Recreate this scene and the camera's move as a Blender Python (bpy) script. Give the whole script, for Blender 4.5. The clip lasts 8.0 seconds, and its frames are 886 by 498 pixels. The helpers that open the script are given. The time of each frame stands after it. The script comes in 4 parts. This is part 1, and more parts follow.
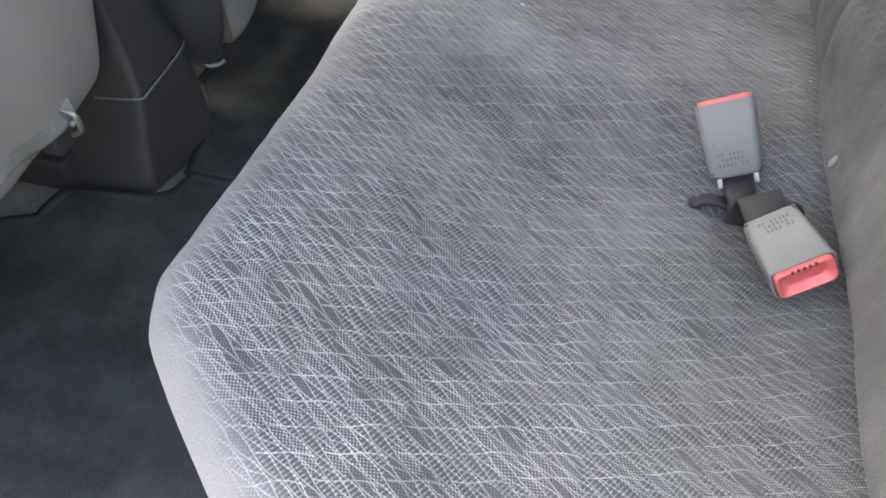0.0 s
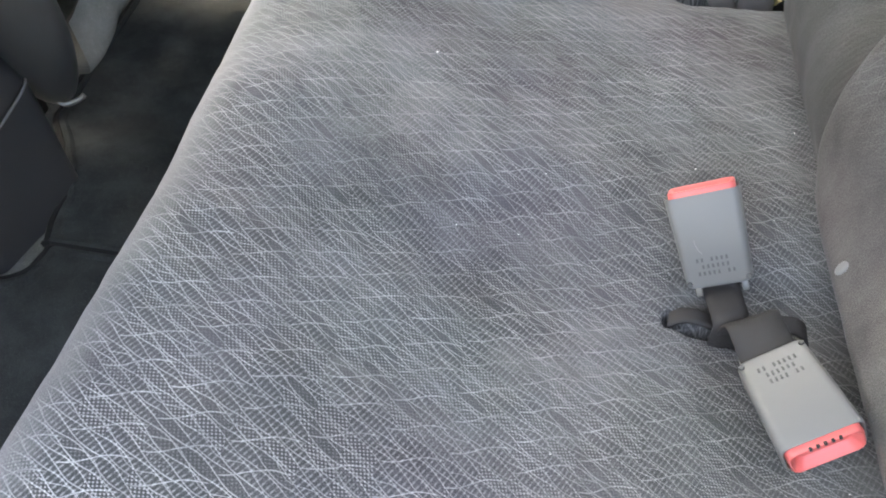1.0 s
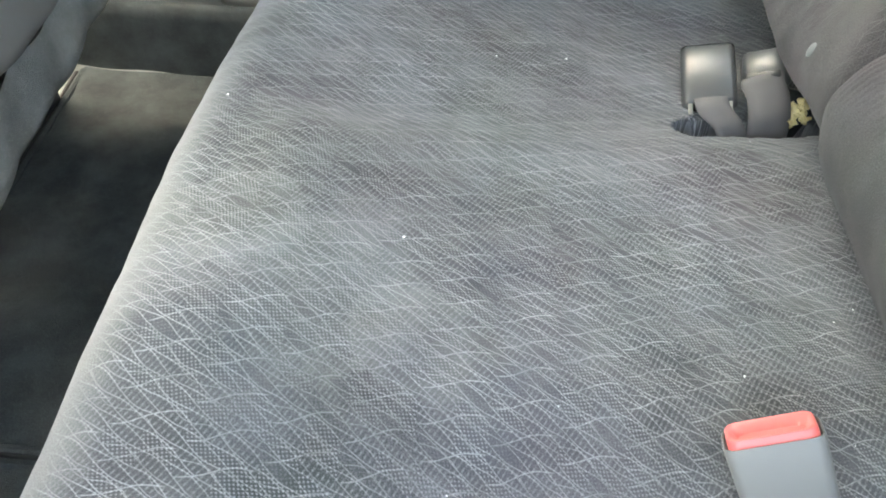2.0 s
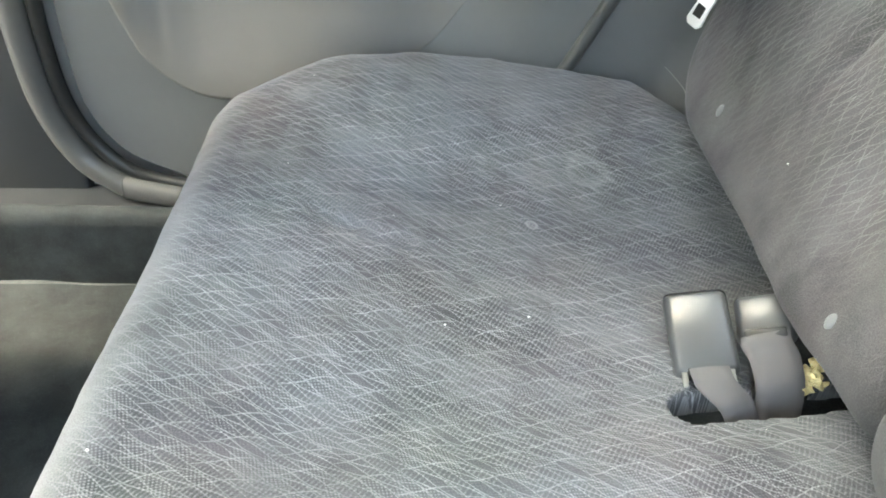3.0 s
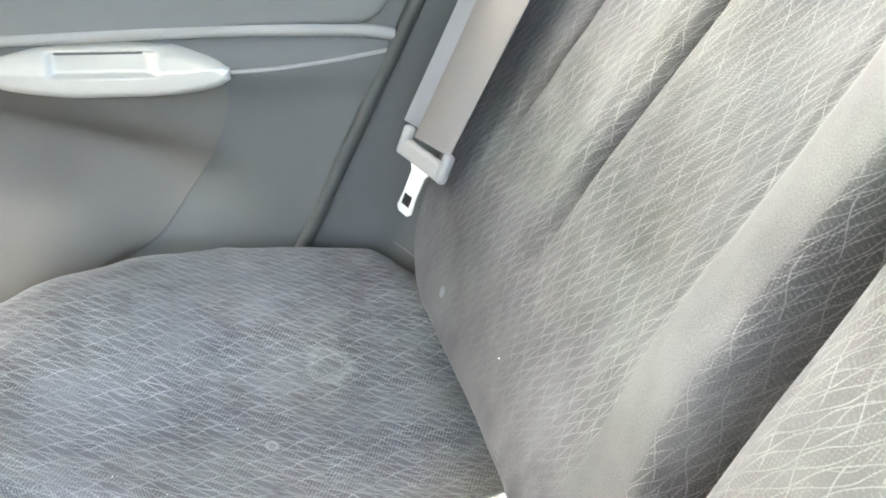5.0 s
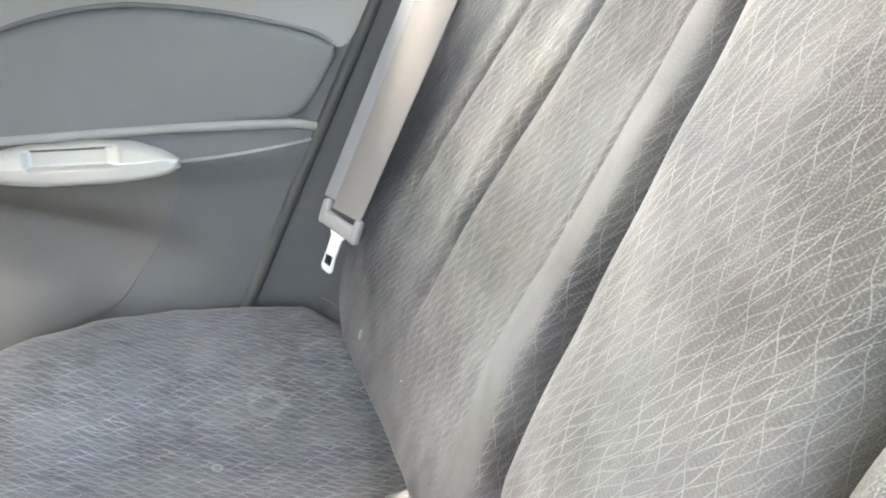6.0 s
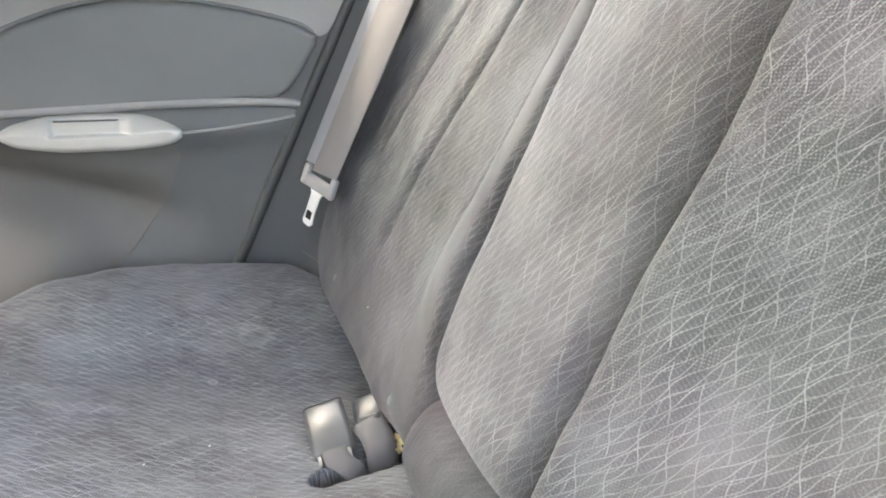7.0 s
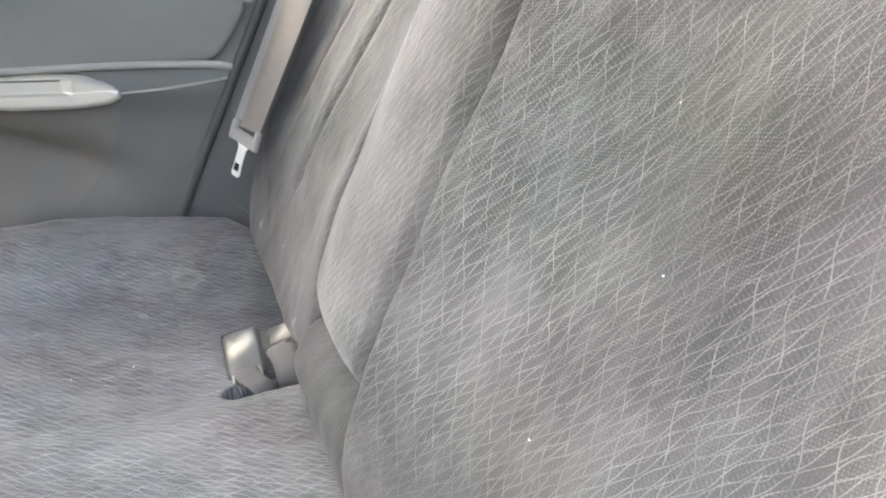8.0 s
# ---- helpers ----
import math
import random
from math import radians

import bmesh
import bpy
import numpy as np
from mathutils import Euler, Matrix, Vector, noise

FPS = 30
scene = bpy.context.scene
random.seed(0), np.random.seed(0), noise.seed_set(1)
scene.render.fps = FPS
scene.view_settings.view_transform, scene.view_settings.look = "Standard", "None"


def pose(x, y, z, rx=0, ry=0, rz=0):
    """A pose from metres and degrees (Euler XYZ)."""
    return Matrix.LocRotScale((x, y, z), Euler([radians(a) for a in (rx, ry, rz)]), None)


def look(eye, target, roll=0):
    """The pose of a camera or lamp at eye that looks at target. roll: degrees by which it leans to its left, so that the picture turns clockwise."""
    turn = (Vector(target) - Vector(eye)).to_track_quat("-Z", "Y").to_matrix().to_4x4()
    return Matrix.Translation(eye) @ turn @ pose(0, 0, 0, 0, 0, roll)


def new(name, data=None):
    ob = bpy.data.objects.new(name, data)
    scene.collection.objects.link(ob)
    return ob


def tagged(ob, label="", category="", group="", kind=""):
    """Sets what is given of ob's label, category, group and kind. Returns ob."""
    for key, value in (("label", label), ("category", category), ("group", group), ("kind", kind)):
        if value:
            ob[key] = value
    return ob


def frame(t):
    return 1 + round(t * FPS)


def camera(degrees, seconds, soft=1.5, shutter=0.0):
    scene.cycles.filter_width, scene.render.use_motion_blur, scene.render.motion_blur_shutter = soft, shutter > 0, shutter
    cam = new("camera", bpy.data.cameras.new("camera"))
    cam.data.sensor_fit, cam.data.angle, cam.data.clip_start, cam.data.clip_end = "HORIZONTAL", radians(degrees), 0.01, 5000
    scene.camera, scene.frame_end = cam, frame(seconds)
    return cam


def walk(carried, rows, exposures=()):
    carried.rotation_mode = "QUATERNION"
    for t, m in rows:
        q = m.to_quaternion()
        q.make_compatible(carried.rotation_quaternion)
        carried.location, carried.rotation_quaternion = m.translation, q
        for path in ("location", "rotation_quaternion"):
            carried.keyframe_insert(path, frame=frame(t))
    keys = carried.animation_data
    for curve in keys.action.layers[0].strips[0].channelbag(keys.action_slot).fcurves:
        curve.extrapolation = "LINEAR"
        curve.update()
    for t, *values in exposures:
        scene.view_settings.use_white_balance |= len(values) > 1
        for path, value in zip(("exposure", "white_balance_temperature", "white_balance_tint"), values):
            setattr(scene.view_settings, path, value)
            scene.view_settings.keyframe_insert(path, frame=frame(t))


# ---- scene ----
cam = camera(61.2, 8.0, soft=1.9)
PATH = [
    (0, (0.013, -0.0106, 0.7835), (-0.4201, 1.5588, -0.9251), 0.0),
    (0.5, (-0.0035, 0.0909, 0.7717), (-0.3304, 1.6095, -1.0054), 0.2),
    (1, (-0.0165, 0.1935, 0.7658), (-0.2301, 1.678, -1.0573), 1.4),
    (1.5, (-0.0389, 0.2867, 0.7599), (-0.1687, 1.7405, -1.095), 2.1),
    (2, (-0.0496, 0.3623, 0.741), (-0.1558, 1.9753, -0.9782), 1.2),
    (2.2, (-0.0519, 0.3941, 0.7387), (-0.1333, 2.0851, -0.9051), 1.4),
    (3.3, (-0.0637, 0.5994, 0.7646), (0.0389, 2.4792, -0.6584), 1.5),
    (3.5, (-0.0566, 0.6148, 0.7705), (0.0531, 2.5193, -0.6195), 1.2),
    (4, (-0.0224, 0.6348, 0.78), (0.1853, 2.5311, -0.6101), 0.5),
    (4.5, (0.0012, 0.6372, 0.8036), (0.4177, 2.5193, -0.5581), 1.3),
    (5, (0.0319, 0.6219, 0.8508), (0.6443, 2.4969, -0.4437), 1.8),
    (5.2, (0.0472, 0.6089, 0.8732), (0.7021, 2.4969, -0.3823), 1.4),
    (6.3, (0.0271, 0.4106, 0.9051), (0.8024, 2.3765, -0.1463), 1.1),
    (6.5, (0.0165, 0.3776, 0.9003), (0.7977, 2.3423, -0.1475), 1.4),
    (7, (0.0083, 0.2997, 0.9027), (0.8118, 2.2644, -0.1286), 1.6),
    (7.5, (0.0437, 0.2325, 0.9015), (0.8602, 2.1818, -0.1475), 1.4),
    (8, (0.0673, 0.1628, 0.8874), (0.8933, 2.1063, -0.1664), 1.6),
]
EXPOSURES = [(0, 3.68, 7650, 10), (1, 3.84, 7700, 8), (2.2, 4.24, 7700, 0), (3.5, 4.87, 7650, 0), (4.5, 5.05, 7600, 2), (5.2, 5.06, 7580, 3), (6.5, 4.58, 7680, 7), (8, 4.42, 7750, 9)]
walk(cam, [(t, look(eye, target, roll)) for t, eye, target, roll in PATH], EXPOSURES)

# ---- world and light ----
world = bpy.data.worlds.new("overcast_sky")
scene.world = world
world.use_nodes = True
wn = world.node_tree.nodes
sky = wn.new("ShaderNodeTexSky")
sky.sky_type, sky.sun_disc = "NISHITA", False
SUN_ELEVATION, SUN_TURN = radians(55), radians(296)
sky.sun_elevation, sky.sun_rotation = SUN_ELEVATION, SUN_TURN
sky.air_density, sky.dust_density, sky.ozone_density = 1.0, 5.5, 1.0
wn["Background"].inputs["Strength"].default_value = 0.15
world.node_tree.links.new(sky.outputs["Color"], wn["Background"].inputs["Color"])
sun = new("sun", bpy.data.lights.new("sun", "SUN"))
sun.data.energy, sun.data.angle, sun.data.color = 1.1, radians(75), (0.88, 0.95, 1.0)
sun.matrix_world = look((0, 0, 0), (-math.sin(SUN_TURN) * math.cos(SUN_ELEVATION), -math.cos(SUN_TURN) * math.cos(SUN_ELEVATION), -math.sin(SUN_ELEVATION)))


# ---- materials ----
class Mat:
    """A node material under construction."""

    def __init__(self, name, colour=(0.5, 0.5, 0.5), rough=0.6, metal=0.0, spec=0.5):
        self.m = bpy.data.materials.new(name)
        self.m.use_nodes = True
        self.t = self.m.node_tree
        self.b = self.t.nodes["Principled BSDF"]
        self.b.inputs["Base Color"].default_value = (*colour, 1)
        self.b.inputs["Roughness"].default_value = rough
        self.b.inputs["Metallic"].default_value = metal
        self.b.inputs["Specular IOR Level"].default_value = spec

    def node(self, kind, **inputs):
        n = self.t.nodes.new(kind)
        for key, value in inputs.items():
            self.put(n.inputs[key.replace("_", " ")], value)
        return n

    def put(self, socket, value):
        if hasattr(value, "is_output"):
            self.t.links.new(value, socket)
        else:
            socket.default_value = value

    def math(self, op, a, b=None, c=None):
        n = self.t.nodes.new("ShaderNodeMath")
        n.operation = op
        for k, v in enumerate((a, b, c)):
            if v is not None:
                self.put(n.inputs[k], v)
        return n.outputs[0]

    def mix(self, factor, a, b):
        n = self.t.nodes.new("ShaderNodeMix")
        n.data_type = "RGBA"
        self.put(n.inputs["Factor"], factor)
        for key, v in (("A", a), ("B", b)):
            s = [i for i in n.inputs if i.name == key and i.type == "RGBA"][0]
            self.put(s, v if hasattr(v, "is_output") else (*v, 1))
        return [o for o in n.outputs if o.type == "RGBA"][0]

    def where(self, kind="Object", scale=(1, 1, 1)):
        tc = self.t.nodes.new("ShaderNodeTexCoord")
        mp = self.node("ShaderNodeMapping", Vector=tc.outputs[kind])
        mp.inputs["Scale"].default_value = scale
        return mp.outputs[0]

    def noise(self, at, scale, detail=3.0, rough=0.55, out="Fac"):
        n = self.node("ShaderNodeTexNoise", Vector=at, Scale=scale, Detail=detail, Roughness=rough)
        return n.outputs[out]

    def ramp(self, fac, stops):
        n = self.t.nodes.new("ShaderNodeValToRGB")
        e = n.color_ramp.elements
        while len(e) < len(stops):
            e.new(0.5)
        for k, (p, v) in enumerate(stops):
            e[k].position = p
            e[k].color = (*v, 1) if isinstance(v, tuple) else (v, v, v, 1)
        self.t.links.new(fac, n.inputs[0])
        return n.outputs[0]

    def colour(self, c):
        self.t.links.new(c, self.b.inputs["Base Color"])

    def bump(self, height, strength=0.3, distance=0.001):
        n = self.node("ShaderNodeBump", Height=height, Strength=strength, Distance=distance)
        self.t.links.new(n.outputs[0], self.b.inputs["Normal"])


def fabric(name, dark, light, lines=1.0, sheen=0.25, dots_=0.42, marks=(), plain=None, bold=0.0):
    """Woven car upholstery: pale curved threads in two directions over a dark ground with rows of dots. UV is in
    metres, u along the seat, v across it. bold: how far threads and dots brighten over the near front corner.
    """
    k = Mat(name, rough=0.92, spec=0.2)
    uv = k.where("UV")
    sep = k.node("ShaderNodeSeparateXYZ", Vector=uv)
    a, b = sep.outputs[0], sep.outputs[1]
    wob = k.node("ShaderNodeSeparateXYZ", Vector=k.noise(uv, 9.0, 1.0, out="Color"))
    a = k.math("MULTIPLY_ADD", k.math("SUBTRACT", wob.outputs[0], 0.5), 0.010, a)
    b = k.math("MULTIPLY_ADD", k.math("SUBTRACT", wob.outputs[1], 0.5), 0.010, b)
    wob2 = k.node("ShaderNodeSeparateXYZ", Vector=k.noise(uv, 60.0, 1.0, out="Color"))
    b = k.math("MULTIPLY_ADD", k.math("SUBTRACT", wob2.outputs[1], 0.5), 0.0022, b)
    # the weave repeats every 37 mm along the seat and 18.5 mm across it, each repeat a little lower than the last
    rep_u, rep_v = 0.037, 0.0185
    p = k.math("DIVIDE", a, rep_u)
    q = k.math("DIVIDE", k.math("MULTIPLY_ADD", p, 0.003, b), rep_v)
    f = k.math("FRACT", p)
    turn = k.math("MULTIPLY", p, 2 * math.pi)

    def line(coord, pitch, width, metres):
        """A soft thread wherever coord is a whole multiple of pitch; metres: what one unit of coord spans."""
        d = k.math("MULTIPLY", k.math("PINGPONG", k.math("DIVIDE", coord, pitch), 0.5), pitch * metres)
        n = k.node("ShaderNodeMapRange", Value=d, From_Min=0.2 * width, From_Max=width, To_Min=1.0, To_Max=0.0)
        n.interpolation_type = "SMOOTHSTEP"
        return n.outputs[0]

    # one S-shaped stroke in each repeat, fading at both ends
    rise = k.math("MULTIPLY_ADD", k.math("SINE", k.math("MULTIPLY_ADD", f, 2 * math.pi, 0.5)), -0.075, k.math("MULTIPLY", f, 0.74))
    ends = k.math("MINIMUM", k.math("MULTIPLY", f, 9.0), k.math("MULTIPLY", k.math("SUBTRACT", 1.0, f), 9.0))
    ends = k.math("MINIMUM", ends, 1.0)
    t1 = k.math("MULTIPLY", line(k.math("SUBTRACT", q, rise), 1.0, 0.00056, rep_v * 0.92), ends)
    # long threads that fall one repeat per repeat, swaying together in pairs
    r = k.math("ADD", q, p)
    sway = k.math("SINE", turn)
    sway2 = k.math("SINE", k.math("MULTIPLY_ADD", p, 2 * math.pi, 2.1))
    t2 = line(k.math("MULTIPLY_ADD", sway, 0.085, r), 0.5, 0.00050, rep_v * 0.86)
    t3 = line(k.math("MULTIPLY_ADD", sway, -0.085, k.math("ADD", r, 0.25)), 0.5, 0.00047, rep_v * 0.86)
    t4 = line(k.math("MULTIPLY_ADD", sway2, 0.2, k.math("ADD", r, 0.37)), 1.0, 0.00042, rep_v * 0.86)
    thread = k.math("MAXIMUM", k.math("MAXIMUM", k.math("MULTIPLY", t1, 0.9), k.math("MULTIPLY", t2, 0.85)), k.math("MAXIMUM", k.math("MULTIPLY", t3, 0.8), k.math("MULTIPLY", t4, 0.65)))
    fray = k.ramp(k.noise(uv, 45.0, 3.0, 0.6), [(0.30, 0.38), (0.70, 1.25)])
    thread = k.math("MULTIPLY", thread, fray)
    # each cell between the threads is filled with dots or short bars, or left bare
    run = k.math("MULTIPLY_ADD", a, 0.864, k.math("MULTIPLY", b, -0.503))
    rows_ = k.math("SINE", k.math("MULTIPLY", r, 2 * math.pi * 6))
    cols = k.math("SINE", k.math("MULTIPLY", run, 2 * math.pi / 0.0029))
    cell = k.node("ShaderNodeTexWhiteNoise")
    cell.noise_dimensions = "2D"
    k.put(cell.inputs["Vector"], k.node("ShaderNodeCombineXYZ", X=k.math("FLOOR", k.math("MULTIPLY_ADD", sway, 0.17, k.math("MULTIPLY", r, 2.0))), Y=k.math("FLOOR", k.math("MULTIPLY", p, 2.0))).outputs[0])
    pick = k.ramp(cell.outputs["Value"], [(0.45, 0.0), (0.50, 1.0)])
    dots = k.math("MAXIMUM", k.math("MULTIPLY", rows_, cols), 0.0)
    bars = k.math("MULTIPLY", k.math("MAXIMUM", cols, 0.0), k.math("MULTIPLY_ADD", k.math("SINE", k.math("MULTIPLY", r, 2 * math.pi * 4)), 0.35, 0.6))
    pm = k.node("ShaderNodeMix", Factor=pick)
    k.put(pm.inputs[2], dots)
    k.put(pm.inputs[3], k.math("MULTIPLY", bars, 0.7))
    bare = k.math("GREATER_THAN", cell.outputs["Value"], 0.12)
    ground = k.math("MULTIPLY", pm.outputs[0], k.math("MULTIPLY_ADD", bare, 0.7, 0.3))
    stain = k.ramp(k.noise(uv, 6.0, 4.0, 0.6), [(0.42, 0.0), (0.70, 1.0)])
    grime = k.ramp(k.noise(k.where("UV", (1.0, 1.3, 1.0)), 3.1, 3.0, 0.5), [(0.35, 0.0), (0.62, 1.0)])
    fuzz = k.math("MULTIPLY", k.math("SUBTRACT", k.noise(uv, 1100.0, 2.0), 0.5), 0.5)
    keen = k.node("ShaderNodeMapRange", Value=k.math("MULTIPLY_ADD", k.math("SUBTRACT", k.noise(uv, 9.0, 2.0), 0.5), 0.22, k.math("MULTIPLY_ADD", a, 0.9, b)), From_Min=0.10, From_Max=0.44, To_Min=bold, To_Max=0.0).outputs[0]
    gain = k.math("MULTIPLY_ADD", keen, 0.70, 1.0)
    calm = k.math("MULTIPLY_ADD", keen, -0.75, 1.0)
    weight = k.math("ADD", k.math("MULTIPLY", k.math("MULTIPLY", k.math("MULTIPLY", thread, gain), k.math("MULTIPLY_ADD", stain, 0.75, 0.72)), 0.46 * lines), k.math("MULTIPLY", ground, k.math("MULTIPLY_ADD", keen, 0.9 * dots_, dots_)))
    # the pattern is faded out towards the edges and the foot of the backs
    rim_ = k.t.nodes.new("ShaderNodeAttribute")
    rim_.attribute_name = "rim"
    if plain:
        border = k.node("ShaderNodeMapRange", Value=a, From_Min=plain[0], From_Max=plain[1])
        hem = k.node("ShaderNodeMapRange", Value=rim_.outputs["Fac"], From_Min=0.003, From_Max=0.014)
        shown = k.math("MULTIPLY", border.outputs[0], hem.outputs[0])
    else:
        border = k.node("ShaderNodeMapRange", Value=k.math("ADD", rim_.outputs["Fac"], k.math("MULTIPLY", k.math("SUBTRACT", k.noise(uv, 30.0, 2.0), 0.5), 0.02)), From_Min=0.012, From_Max=0.042)
        shown = border.outputs[0]
    plainer = k.node("ShaderNodeMix", Factor=shown)
    # shade darkens the backs' foot, light pales the cushion rim: both in the colour
    k.put(plainer.inputs[2], k.math("MULTIPLY_ADD", border.outputs[0], 0.09, 0.03) if plain else 0.29)
    k.put(plainer.inputs[3], weight)
    weight = plainer.outputs[0]
    worn_out = k.ramp(k.noise(k.where("UV", (1.0, 1.6, 1.0)), 11.0, 4.0, 0.65), [(0.40, 0.0), (0.68, 1.0)])
    pilled = k.node("ShaderNodeMix", Factor=k.math("MULTIPLY", k.math("MULTIPLY", worn_out, 0.45), calm))
    k.put(pilled.inputs[2], weight)
    k.put(pilled.inputs[3], k.math("MULTIPLY_ADD", k.noise(uv, 420.0, 2.0, 0.7), 0.5, 0.03))
    weight = pilled.outputs[0]
    weight = k.math("MAXIMUM", k.math("ADD", weight, fuzz), 0.0)
    base = k.mix(weight, dark, light)
    worn = k.mix(k.math("MULTIPLY", k.math("MULTIPLY", stain, 0.42), calm), base, tuple(c * 5.0 for c in dark))
    worn = k.mix(k.math("MULTIPLY", k.math("SUBTRACT", 1.0, grime), 0.35), worn, tuple(c * 0.75 for c in dark))
    for mu, mv, size, power in marks:
        # a dried pale spill with a ragged rim
        away = k.node("ShaderNodeVectorMath", Vector=uv)
        away.operation = "DISTANCE"
        away.inputs[1].default_value = (mu, mv, 0)
        d = k.math("ADD", away.outputs["Value"], k.math("MULTIPLY", k.math("SUBTRACT", k.noise(uv, 70.0, 3.0), 0.5), size * 0.9))
        spill = k.ramp(k.math("DIVIDE", d, size), [(0.35, 0.35), (0.8, 1.0), (1.0, 0.0)])
        worn = k.mix(k.math("MULTIPLY", spill, power), worn, (0.42, 0.42, 0.41))
    tone = k.noise(uv, 7.0, 2.0, out="Color")
    k.colour(k.mix(0.02, worn, tone))
    k.bump(k.math("MULTIPLY", shown, k.math("ADD", k.math("MULTIPLY", thread, 0.8), k.math("MULTIPLY", ground, 0.5))), 0.5, 0.0006)
    k.b.inputs["Sheen Weight"].default_value = sheen
    k.b.inputs["Sheen Roughness"].default_value = 0.45
    k.b.inputs["Sheen Tint"].default_value = (0.9, 0.92, 1, 1)
    return k.m


def plastic(name, colour, rough=0.5, grain=900.0, depth=0.25, spec=0.45, dirt=0.15):
    """Moulded interior plastic with a fine leather grain and dusty smears."""
    k = Mat(name, colour, rough, 0.0, spec)
    at = k.where("Object")
    cell = k.node("ShaderNodeTexVoronoi", Vector=at, Scale=grain)
    k.bump(cell.outputs["Distance"], depth, 0.0003)
    smear = k.ramp(k.noise(at, 9.0, 5.0, 0.65), [(0.4, 0.0), (0.75, 1.0)])
    k.colour(k.mix(k.math("MULTIPLY", smear, dirt), colour, tuple(min(1, c * 1.6 + 0.03) for c in colour)))
    k.put(k.b.inputs["Roughness"], k.math("MULTIPLY_ADD", smear, min(0.14, dirt), rough))
    return k.m


def carpet(name, dark, light, scale=420.0):
    """Short needle-felt carpet, trodden flat in patches."""
    k = Mat(name, dark, 0.97, 0.0, 0.1)
    at = k.where("Object")
    pile = k.noise(at, scale, 3.0, 0.7)
    patch = k.ramp(k.noise(at, 14.0, 5.0, 0.65), [(0.38, 0.0), (0.7, 1.0)])
    grit = k.ramp(k.noise(at, 1300.0, 1.0), [(0.66, 0.0), (0.72, 1.0)])
    base = k.mix(k.math("MULTIPLY_ADD", patch, 0.38, k.math("MULTIPLY", pile, 0.5)), dark, light)
    k.colour(k.mix(k.math("MULTIPLY", grit, 0.35), base, tuple(min(1, c * 2.2) for c in light)))
    k.bump(pile, 0.9, 0.002)
    return k.m


def webbing(name, colour):
    """Herringbone belt webbing; UV in metres, u across the belt."""
    k = Mat(name, colour, 0.55, 0.0, 0.4)
    uv = k.where("UV")
    sep = k.node("ShaderNodeSeparateXYZ", Vector=uv)
    zig = k.math("PINGPONG", sep.outputs[0], 0.0047)
    twill = k.math("SINE", k.math("MULTIPLY", k.math("ADD", sep.outputs[1], zig), 4200.0))
    k.bump(twill, 0.35, 0.0003)
    band = k.math("MULTIPLY_ADD", twill, 0.12, 0.5)
    k.colour(k.mix(band, tuple(c * 0.8 for c in colour), tuple(min(1, c * 1.2) for c in colour)))
    return k.m


FABRIC = fabric("seat_fabric", (0.048, 0.050, 0.053), (0.72, 0.72, 0.73), 1.12, 0.12, 0.36, ((0.097, 1.160, 0.024, 0.22), (-0.10, 0.395, 0.016, 0.12), (0.035, 1.075, 0.006, 0.4), (-0.192, 0.675, 0.045, 0.13), (-0.083, 0.608, 0.040, 0.13), (-0.131, 0.630, 0.060, 0.09)), bold=1.0)
# the backs share one cloth; these copies carry each one's light and shade
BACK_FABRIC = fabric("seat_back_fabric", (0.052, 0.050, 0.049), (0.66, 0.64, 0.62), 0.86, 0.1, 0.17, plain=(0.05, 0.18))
BACK_MID = fabric("mid_seat_back_fabric", (0.066, 0.064, 0.063), (0.58, 0.565, 0.55), 0.84, 0.2, 0.14, plain=(0.04, 0.16))
# darkened copy of the back cloth: the roll's shade is put into its colour
ROLL_SHADED = fabric("shaded_roll_fabric", (0.034, 0.0335, 0.034), (0.38, 0.37, 0.365), 0.5, 0.05, 0.14, plain=(0.04, 0.16))
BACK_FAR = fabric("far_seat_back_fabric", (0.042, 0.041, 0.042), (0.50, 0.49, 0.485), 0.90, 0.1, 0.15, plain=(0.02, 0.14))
DOOR_DARK = plastic("door_dark_plastic", (0.120, 0.124, 0.121), 0.55)
DOOR_PAD = plastic("door_pad_vinyl", (0.168, 0.172, 0.169), 0.5, 700.0, 0.3)
DOOR_TAUPE = plastic("door_pocket_plastic", (0.142, 0.135, 0.123), 0.6)
DOOR_UPPER = plastic("door_upper_plastic", (0.31, 0.304, 0.29), 0.5)
PILLAR = plastic("pillar_plastic", (0.116, 0.120, 0.119), 0.5)
HINGE = plastic("hinge_cover_plastic", (0.055, 0.056, 0.055), 0.3)
CONSOLE = plastic("console_plastic", (0.042, 0.043, 0.045), 0.38)
FRONT_VINYL = plastic("front_seat_vinyl", (0.28, 0.272, 0.256), 0.55)
BUCKLE_GREY = plastic("buckle_grey_plastic", (0.19, 0.193, 0.19), 0.42, 1600.0, 0.12, 0.45, 0.06)
BUCKLE_BLACK = plastic("buckle_black_plastic", (0.072, 0.075, 0.077), 0.36, 1600.0, 0.05, 1.0, 0.03)
TONGUE_GREY = plastic("tongue_grey_plastic", (0.30, 0.29, 0.285), 0.45, 1600.0, 0.1)
RED = plastic("red_release_plastic", (0.78, 0.17, 0.16), 0.3, 1500.0, 0.05, 0.5, 0.1)
RUBBER = plastic("seal_rubber", (0.018, 0.019, 0.019), 0.35, 1200.0, 0.15)
SEAL_GREY = plastic("seal_grey_rubber", (0.066, 0.069, 0.068), 0.5)
SCUFF = plastic("sill_scuff_plastic", (0.05, 0.052, 0.053), 0.38)
